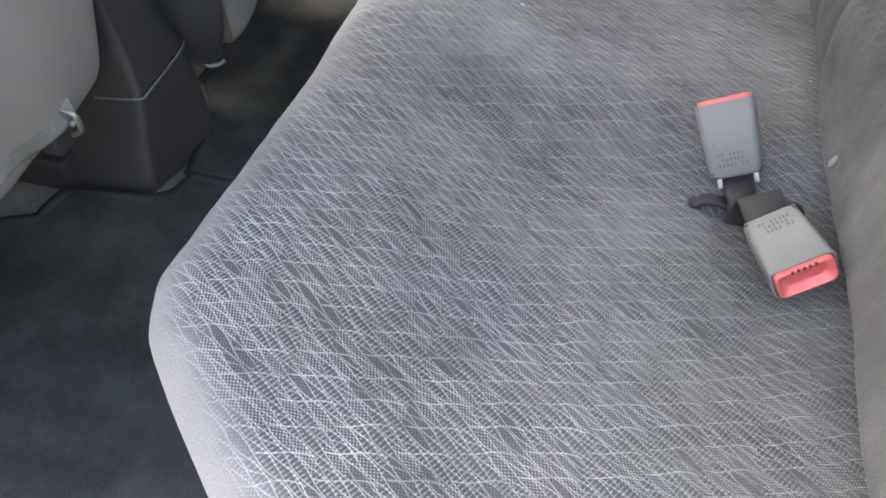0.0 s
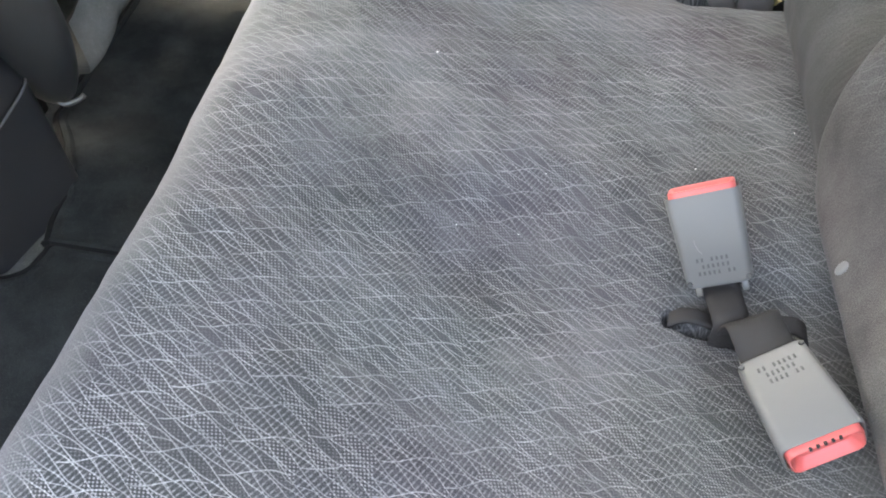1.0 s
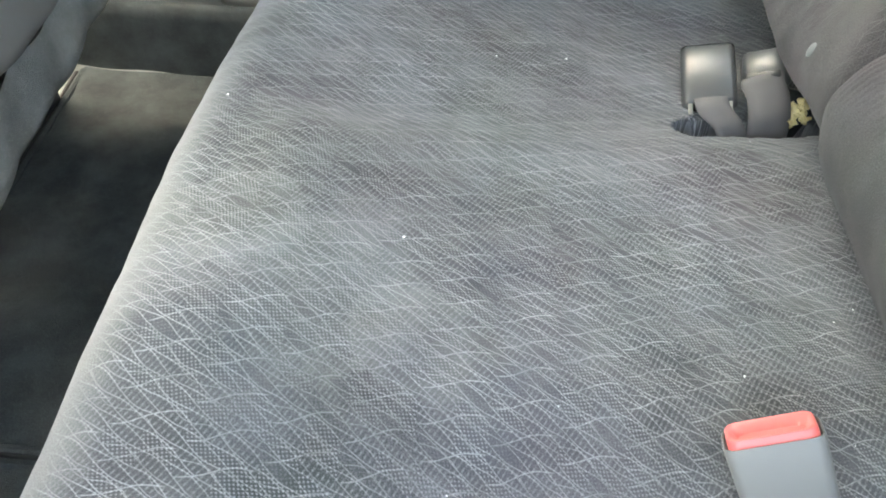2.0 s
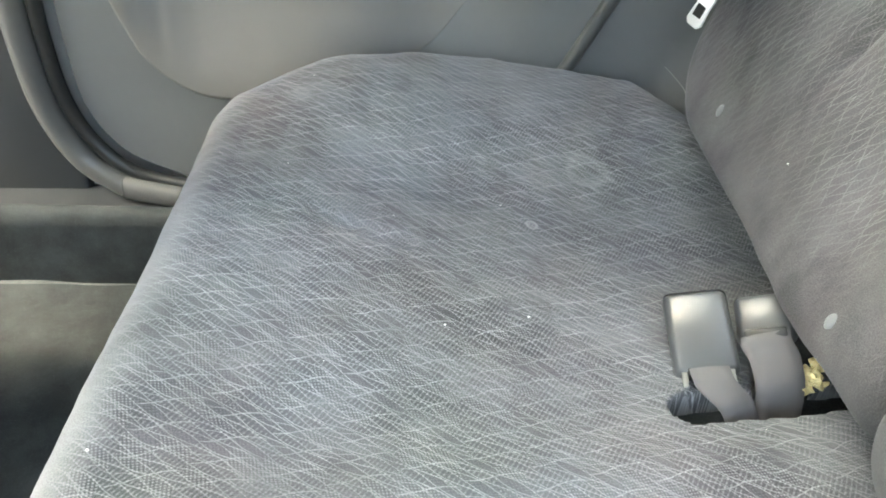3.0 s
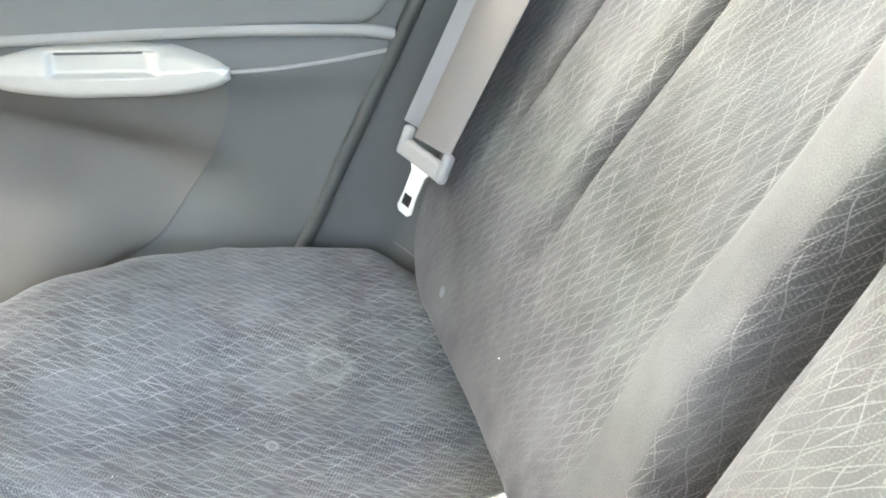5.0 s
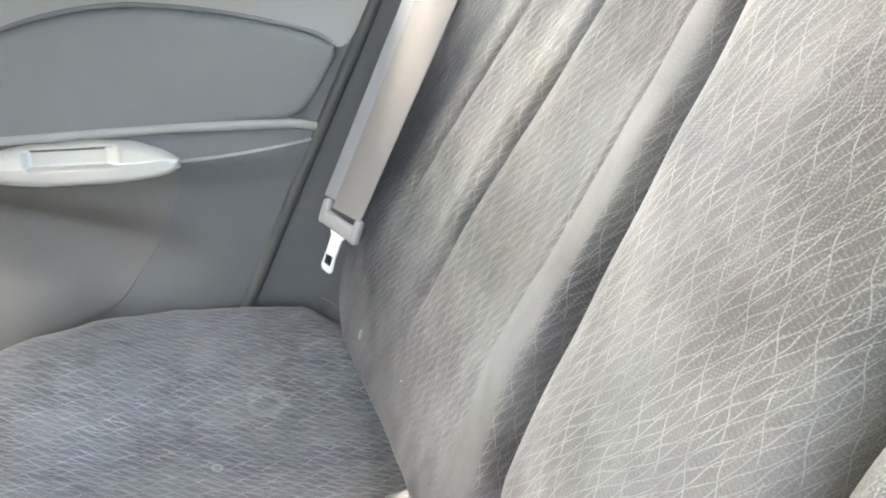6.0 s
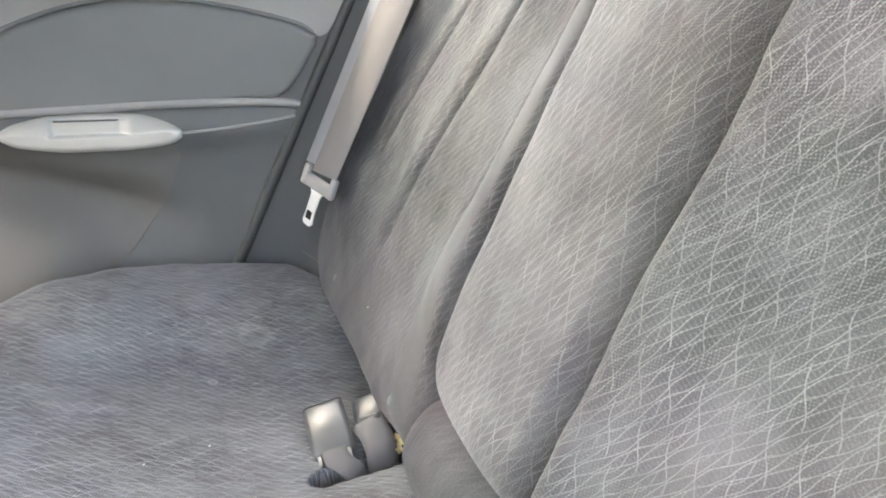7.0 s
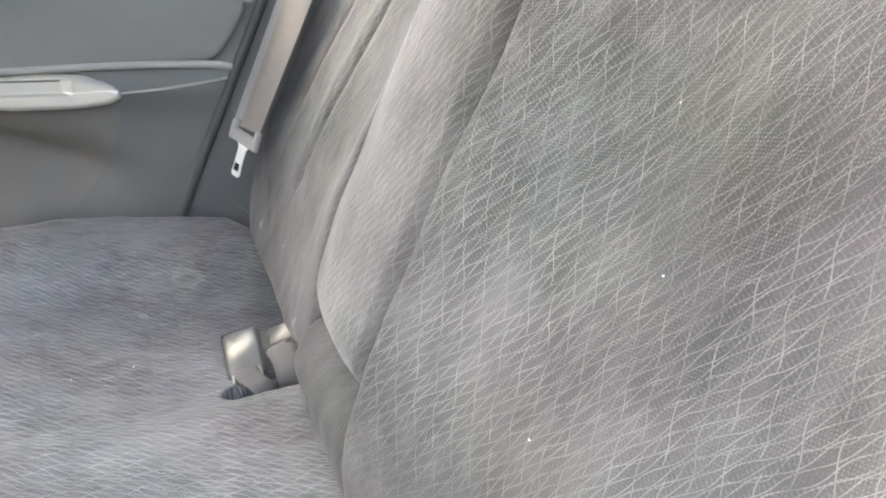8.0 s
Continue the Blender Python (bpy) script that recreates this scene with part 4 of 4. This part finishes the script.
def black_buckle(label, m, width, length, thick):
    """A smooth black belt buckle lying face down: y away from its strap."""
    top = thing("belt_buckle", label, "seat belt buckle", m, group="belt buckles")
    w = width / 2
    bm = box((-w, w), (0, length), (-thick, 0), 0.0055, 6)
    for v in bm.verts:
        if v.co.z > -thick / 2:
            v.co.z -= 0.30 * v.co.x ** 2 / w + 0.62 * (v.co.y - length * 0.45) ** 2 / length
    part("housing", bm, BUCKLE_BLACK, top)
    part("strap_mouth", box((-w * 0.60, w * 0.60), (-0.0012, 0.0042), (-thick * 0.85, -0.0072), 0.0008), DARK_GAP, top)
    for sx in (-1, 1):
        part("steel_lug", box((sx * w * 0.7 - 0.002, sx * w * 0.7 + 0.002), (-0.008, 0.004), (-thick * 0.7, -thick * 0.5), 0.0006), BRACKET, top, "bare steel lug")
    return top


mC = buckle_frame((0.1367, 0.8998, 0.3750), (0.9685, -0.0912, 0.2319), (0.0088, 0.927, 0.375))
mD = buckle_frame((0.1840, 0.9270, 0.3790), (0.86, -0.16, 0.42), (0.10, 0.92, 0.36))
black_buckle("glossy black seat belt buckle lying in a cushion recess", mC, 0.0455, 0.067, 0.023)
black_buckle("dark seat belt buckle half hidden by its strap", mD, 0.041, 0.040, 0.020)
stem2 = thing("buckle_strap", "grey worn webbing of two buckles rising from a cushion recess", "belt strap")
BELT_MID = webbing("grey_brown_webbing", (0.13, 0.122, 0.12))
strap("strap_to_glossy_buckle", [at_local(mC, 0, 0.004, -0.006), at_local(mC, 0.002, -0.010, -0.004), (0.152, 0.880, 0.362), (0.160, 0.876, 0.345), (0.166, 0.876, 0.32)],
      [(0.97, -0.1, 0.23), (0.95, 0.1, 0.2), (0.93, 0.3, 0.0), (0.93, 0.3, -0.1), (0.93, 0.3, -0.1)], 0.027, 0.0026, BELT_MID, stem2, sag=0.4)
part("strap_keeper", box((-0.0145, 0.0145), (-0.002, 0.006), (-0.002, 0.0032), 0.0022, 4, mD), RUBBER, stem2, "dark plastic keeper")
strap("strap_to_dark_buckle", [at_local(mD, 0, 0.002, 0.001), at_local(mD, -0.001, -0.005, 0.001), (0.187, 0.912, 0.373), (0.189, 0.895, 0.360), (0.190, 0.885, 0.33)],
      [(0.86, -0.16, 0.42), (0.9, -0.1, 0.35), (0.95, 0.0, 0.2), (0.97, 0.05, 0.15), (0.97, 0.1, 0.1)], 0.0345, 0.0026, BELT_MID, stem2, sag=0.4)

# scrap of torn foam in the recess
foam = thing("foam_scrap", "torn yellow foam poking out of the cushion recess", "foam")
for i, (x, y, z, r) in enumerate(((0.208, 0.900, 0.358, 0.0055), (0.214, 0.905, 0.363, 0.005), (0.208, 0.908, 0.366, 0.0035), (0.218, 0.911, 0.366, 0.0045), (0.219, 0.901, 0.358, 0.004))):
    bm = bmesh.new()
    bmesh.ops.create_icosphere(bm, subdivisions=3, radius=r)
    for v in bm.verts:
        v.co *= 1 + 0.85 * noise.noise(v.co * 330 + Vector((i * 7, 0, 0)))
        v.co += Vector((x, y, z))
    part("foam_lump", bm, FOAM, foam)


# ---- far seat belt ----
belt = thing("seat_belt", "grey-brown seat belt hanging beside the seat back with steel tongue", "seat belt")
BL, BR = np.array(((0.196, 1.231, 0.552), (0.331, 1.19, 0.90))), np.array(((0.216, 1.187, 0.548), (0.398, 1.21, 0.90)))


def belt_row(k):
    a, b = BL[0] + (BL[1] - BL[0]) * k, BR[0] + (BR[1] - BR[0]) * k
    return (a + b) / 2, b - a


rows = [belt_row(k) for k in (0.0, 0.25, 0.5, 0.75, 1.0, 1.3)]
strap("webbing", [c for c, _ in rows], [(0.42, -0.88, -0.05), (0.46, -0.85, -0.05), (0.55, -0.78, -0.05), (0.62, -0.7, 0), (0.7, -0.6, 0), (0.75, -0.5, 0)], 0.048, 0.0016, BELT, belt)
# paler, bluer copy of the webbing: the sheen on this run is in its colour
strap("return_webbing", [c + np.array((-0.002, 0.030, 0.004)) for c, _ in rows], [(0.40, -0.88, -0.05), (0.42, -0.85, -0.05), (0.46, -0.83, -0.05), (0.5, -0.8, 0), (0.55, -0.75, 0), (0.6, -0.7, 0)], 0.048, 0.0016, webbing("sheen_webbing", (0.27, 0.275, 0.30)), belt, "second run of the webbing")
mT = buckle_frame((0.205, 1.210, 0.552), (0.42, -0.88, -0.02), (0.33, 0.0, 0.95))
part("tongue_loop", box((-0.031, 0.031), (-0.016, 0.002), (-0.004, 0.005), 0.004, 4, mT), TONGUE_GREY, belt, "grey plastic loop")
for sx in (-1, 1):
    part("loop_shoulder", box((sx * 0.028 - 0.005, sx * 0.028 + 0.005), (-0.016, 0.013), (-0.004, 0.006), 0.004, 4, mT), TONGUE_GREY, belt, "grey plastic shoulder")
TONGUE = [(-0.014, -0.012), (-0.008, -0.022), (-0.0085, -0.045), (-0.010, -0.060), (-0.006, -0.064), (0.006, -0.064), (0.010, -0.060), (0.0085, -0.045), (0.010, -0.022), (0.016, -0.012)]
bm = prism(TONGUE[::-1], -0.0005, 0.002, 0.0006, mT, 2)
part("tongue", bm, STEEL, belt, "bright steel tongue plate")
part("tongue_slot", box((-0.0052, 0.0052), (-0.055, -0.044), (0.0021, 0.0026), 0, 1, mT), DARK_GAP, belt, "black patch in place of the square slot in the tongue")


# ---- front seats and console ----
def front_seat(y0, y1, label, flap):
    """flap: heights of the top and the foot of the carpet flap, how far it stops short of the side, its slant, how far the shell reaches down behind it and the radius of its corner."""
    top = thing("front_seat", label, "car seat")
    mid, half = (y0 + y1) / 2, (y1 - y0) / 2
    lo, hi = rounded(y0, y1, flap[0] - 0.285 - flap[4], 0.76, 0.05, flap[5], 0.12)
    P, UV, _ = cushion(y0, y1, lo, hi, lambda A, B: 0.03 - 0.03 * ((B - mid) / half) ** 2 + 0.003 * lumps(A, B, 0.15, 71), 0.05, 80, 70, 0.11)
    back = np.array(Matrix(((0.22, 0, 0.975, -0.590), (0, 1, 0, 0), (0.975, 0, -0.22, 0.265), (0, 0, 0, 1))))
    surface("back_shell", P @ back[:3, :3].T + back[:3, 3], FRONT_VINYL, top, UV=UV)
    P, UV, _ = cushion(y0 + 0.01, y1 - 0.01, lambda b: -1.14 + 0 * b, lambda b: -0.74 + 0 * b, lambda A, B: 0.37 + 0 * A, 0.05, 40, 40, 0.10)
    surface("seat_pad", P, FRONT_VINYL, top)
    # out of view; restraint and tall shell are added to block light from the front
    P, UV, _ = cushion(mid - 0.12, mid + 0.12, *rounded(mid - 0.12, mid + 0.12, 0.79, 0.97, 0.05, 0.05, 0.06), lambda A, B: -0.02 - 0.02 * ((B - mid) / 0.12) ** 2, 0.04, 40, 30, 0.08)
    surface("unseen_head_restraint", P @ back[:3, :3].T + back[:3, 3], FRONT_VINYL, top, UV=UV)
    for y in (mid - 0.05, mid + 0.05):
        part("unseen_restraint_post", tube([tuple(back[:3, :3] @ np.array((a, y, -0.05)) + back[:3, 3]) for a in (0.70, 0.78, 0.84)], 0.006, 8), BRACKET, top, "steel post of the unseen head restraint")
    fy = np.linspace(y0 + 0.012, y1 - flap[2], 60)
    rowsz = [(x, flap[1] + (flap[0] - flap[1]) * f + flap[3] * (fy - 1.05)) for x, f in ((-0.560, 1.0), (-0.556, 0.65), (-0.552, 0.34), (-0.551, 0.16), (-0.556, 0.055), (-0.575, 0.008), (-0.63, 0.0))]
    F = np.stack([np.stack([np.full(60, x) + 0.003 * np.sin(fy * 60 + i), fy, z + 0.003 * np.sin(fy * 33)], -1) for i, (x, z) in enumerate(rowsz)])
    surface("carpet_flap", F, FLAP_CARPET, top, "pale grey carpet flap at the foot of the back", flip=True)
    for y in (y0 + 0.04, y1 - 0.04):
        part("seat_rail", box((-1.15, -0.68), (y - 0.02, y + 0.02), (0.07, 0.14), 0.006), CONSOLE, top)
        part("rail_foot", box((-0.86, -0.80), (y - 0.03, y + 0.03), (0.062, 0.115), 0.014), CONSOLE, top)
    return top


front_seat(0.12, 0.654, "grey vinyl-backed front seat with a carpeted lower edge", (0.330, 0.286, 0.125, 0.0, 0.055, 0.055))
front_seat(0.855, 1.262, "grey vinyl-backed front seat beside the far sill", (0.285, 0.209, 0.012, 0.15, 0.0, 0.075))
for x, y, z in ((-0.556, 0.510, 0.290), (-0.560, 1.235, 0.285)):
    b = thing("seat_bracket", "bent zinc bracket with bolt beside the front seat", "bracket", Matrix.Translation((x, y, z)))
    # dark plate added in place of the shaded hollow behind the hook
    part("plate", box((-0.030, -0.006), (-0.014, 0.030), (-0.036, 0.020), 0.006), CONSOLE, b)
    part("hook", tube([(0.004, 0.004, 0.018), (0.016, 0.006, 0.012), (0.016, 0.006, -0.006), (0.004, 0.004, -0.014)], 0.0035, 8), BRACKET, b)
    bm = bmesh.new()
    bmesh.ops.create_uvsphere(bm, u_segments=12, v_segments=8, radius=0.005, matrix=Matrix.Translation((0.012, 0.004, 0.004)))
    part("bolt", bm, BRACKET, b)
cover = thing("seat_hinge_cover", "smooth dark plastic hinge cover of the far front seat", "hinge cover")
bm = bmesh.new()
bmesh.ops.create_uvsphere(bm, u_segments=40, v_segments=24, radius=1)
for v in bm.verts:
    v.co = Vector((-0.60 + 0.055 * v.co.x, 0.838 + 0.040 * v.co.y - 0.010 * v.co.z, 0.29 + 0.14 * v.co.z))
part("shell", bm, HINGE, cover)
part("pivot_pin", tube([(-0.592, 0.834, 0.166), (-0.585, 0.836, 0.158), (-0.574, 0.846, 0.157), (-0.566, 0.852, 0.162)], 0.0035, 8), BRACKET, cover, "bare metal pivot pin under the cover")

console = thing("centre_console", "black plastic rear end of the centre console", "console")


def console_shell(z0, z1, grow, nz):
    """Wedge-ended console: near side, rounded rear ridge, rear face, far side."""
    rowsc = []
    for z in np.linspace(z0, z1, nz):
        f = (z - 0.085) / 0.135
        near = np.array((-0.579 - 0.002 * f - 0.03 * max(f - 1, 0), 0.618 + 0.046 * f - 0.03 * max(f - 1, 0) ** 2))
        far = np.array((-0.549 - 0.050 * f, 0.769 + 0.047 * min(f, 1.0) - 0.02 * max(f - 1, 0)))
        raw = [(-1.2, near[1] - 0.05), (near[0] - 0.09, near[1] - 0.014), (near[0] - 0.012, near[1] - 0.002), near + (0.002, 0.004), near + (far - near) * 0.10 + (0.002, 0),
               near + (far - near) * 0.5 + (0.004, 0), near + (far - near) * 0.88 + (0.003, 0), far + (-0.006, 0.002), (far[0] - 0.05, far[1] + 0.012), (-1.2, far[1] + 0.02)]
        c = np.array(raw) + (grow, 0)
        t = np.linspace(0, len(c) - 1, 80)
        rowsc.append(np.stack([soft(t, range(len(c)), c[:, 0], 0.25), soft(t, range(len(c)), c[:, 1], 0.25), np.full(80, z)], -1))
    return np.array(rowsc)


surface("lower_shell", console_shell(0.06, 0.2155, 0.003, 14), CONSOLE, console, flip=True)
surface("upper_shell", console_shell(0.2165, 0.42, 0.0, 14), CONSOLE, console, flip=True)
part("top_lid", box((-1.2, -0.66), (0.60, 0.79), (0.40, 0.43), 0.01), CONSOLE, console)
seam = console_shell(0.2155, 0.2165, 0.003, 2)[0]
part("seam_edge", tube([tuple(p) for p in seam[12:70:3]], 0.0015, 6), CLIP, console, "pale seam edge")
bm = bmesh.new()
bmesh.ops.create_uvsphere(bm, u_segments=12, v_segments=8, radius=0.0055, matrix=Matrix.Translation((-0.622, 0.656, 0.272)))
part("screw_head", bm, BRACKET, console)

# clips along the foot of the seat backs and lint on the covers
# the fourth is no clip: it stands in for a small light streak
for y, up, height in ((0.524, 0.010, near_height), (0.889, 0.0455, far_height), (1.153, 0.054, far_height), (0.275, 0.030, near_height)):
    out = float(height(np.array([up]), np.array([y]))[0]) + 0.0004
    clip = thing("trim_clip", "pale oval plastic clip in the seat back", "clip", BACK @ Matrix.Translation((up, y, out)), group="seat clips")
    bm = bmesh.new()
    bmesh.ops.create_uvsphere(bm, u_segments=20, v_segments=10, radius=1)
    bmesh.ops.transform(bm, verts=bm.verts, matrix=Matrix.Diagonal((0.0062, 0.0040, 0.0018, 1)))
    part("cap", bm, CLIP, clip)

# specks of lint on the covers
bm = bmesh.new()
rng = random.Random(17)
on_back = BACK.inverted()
spots = [((-0.095, 0.682, 0.409), 1.0), ((0.193, 0.683, 0.368), 0.8), ((0.111, 0.621, 0.374), 0.8), ((-0.236, 0.80, 0.42), 0.8), ((0.019, 0.957, 0.369), 1.2), ((-0.044, 0.936, 0.380), 0.9),
         ((0.3075, 0.4333, 0.7038), 0.8), ((0.2562, 0.4654, 0.5845), 0.9), ((0.3409, 0.4821, 0.7798), 0.7), ((0.217, 1.03, 0.457), 0.8)]
for _ in range(26):
    x, y = rng.uniform(-0.2, 0.2), rng.uniform(0.25, 1.3)
    z = float(seat_top(np.array([x]), np.array([y]))[0])
    spots.append(((x, y, z), rng.uniform(0.3, 0.6)))
resting = []
for (x, y, z), size in spots:
    if x < 0.21 and z < 0.43:
        resting.append(((x, y, float(seat_top(np.array([x]), np.array([y]))[0])), size))
    else:
        up = (on_back @ Vector((x, y, z))).x
        out = float((near_height if y < 0.6 else far_height)(np.array([up]), np.array([y]))[0])
        resting.append((tuple(BACK @ Vector((up, y, out))), size))
for (x, y, z), size in resting:
    g = bmesh.ops.create_icosphere(bm, subdivisions=1, radius=0.0009 * size)["verts"]
    for v in g:
        v.co = Vector((v.co.x * rng.uniform(0.7, 1.5), v.co.y * rng.uniform(0.7, 1.5), v.co.z * 0.6)) + Vector((x, y, z + 0.0004))
tagged(part("lint", bm, LINT), "white lint specks scattered over the seat covers", "lint", kind="stuff")
loose = tagged(part("loose_thread", tube([(0.1857, 1.262, 0.4272), (0.196, 1.263, 0.418), (0.208, 1.261, 0.406), (0.2159, 1.260, 0.3951)], 0.00028, 6), TONGUE_GREY), "loose white thread hanging at the cushion corner", "thread")
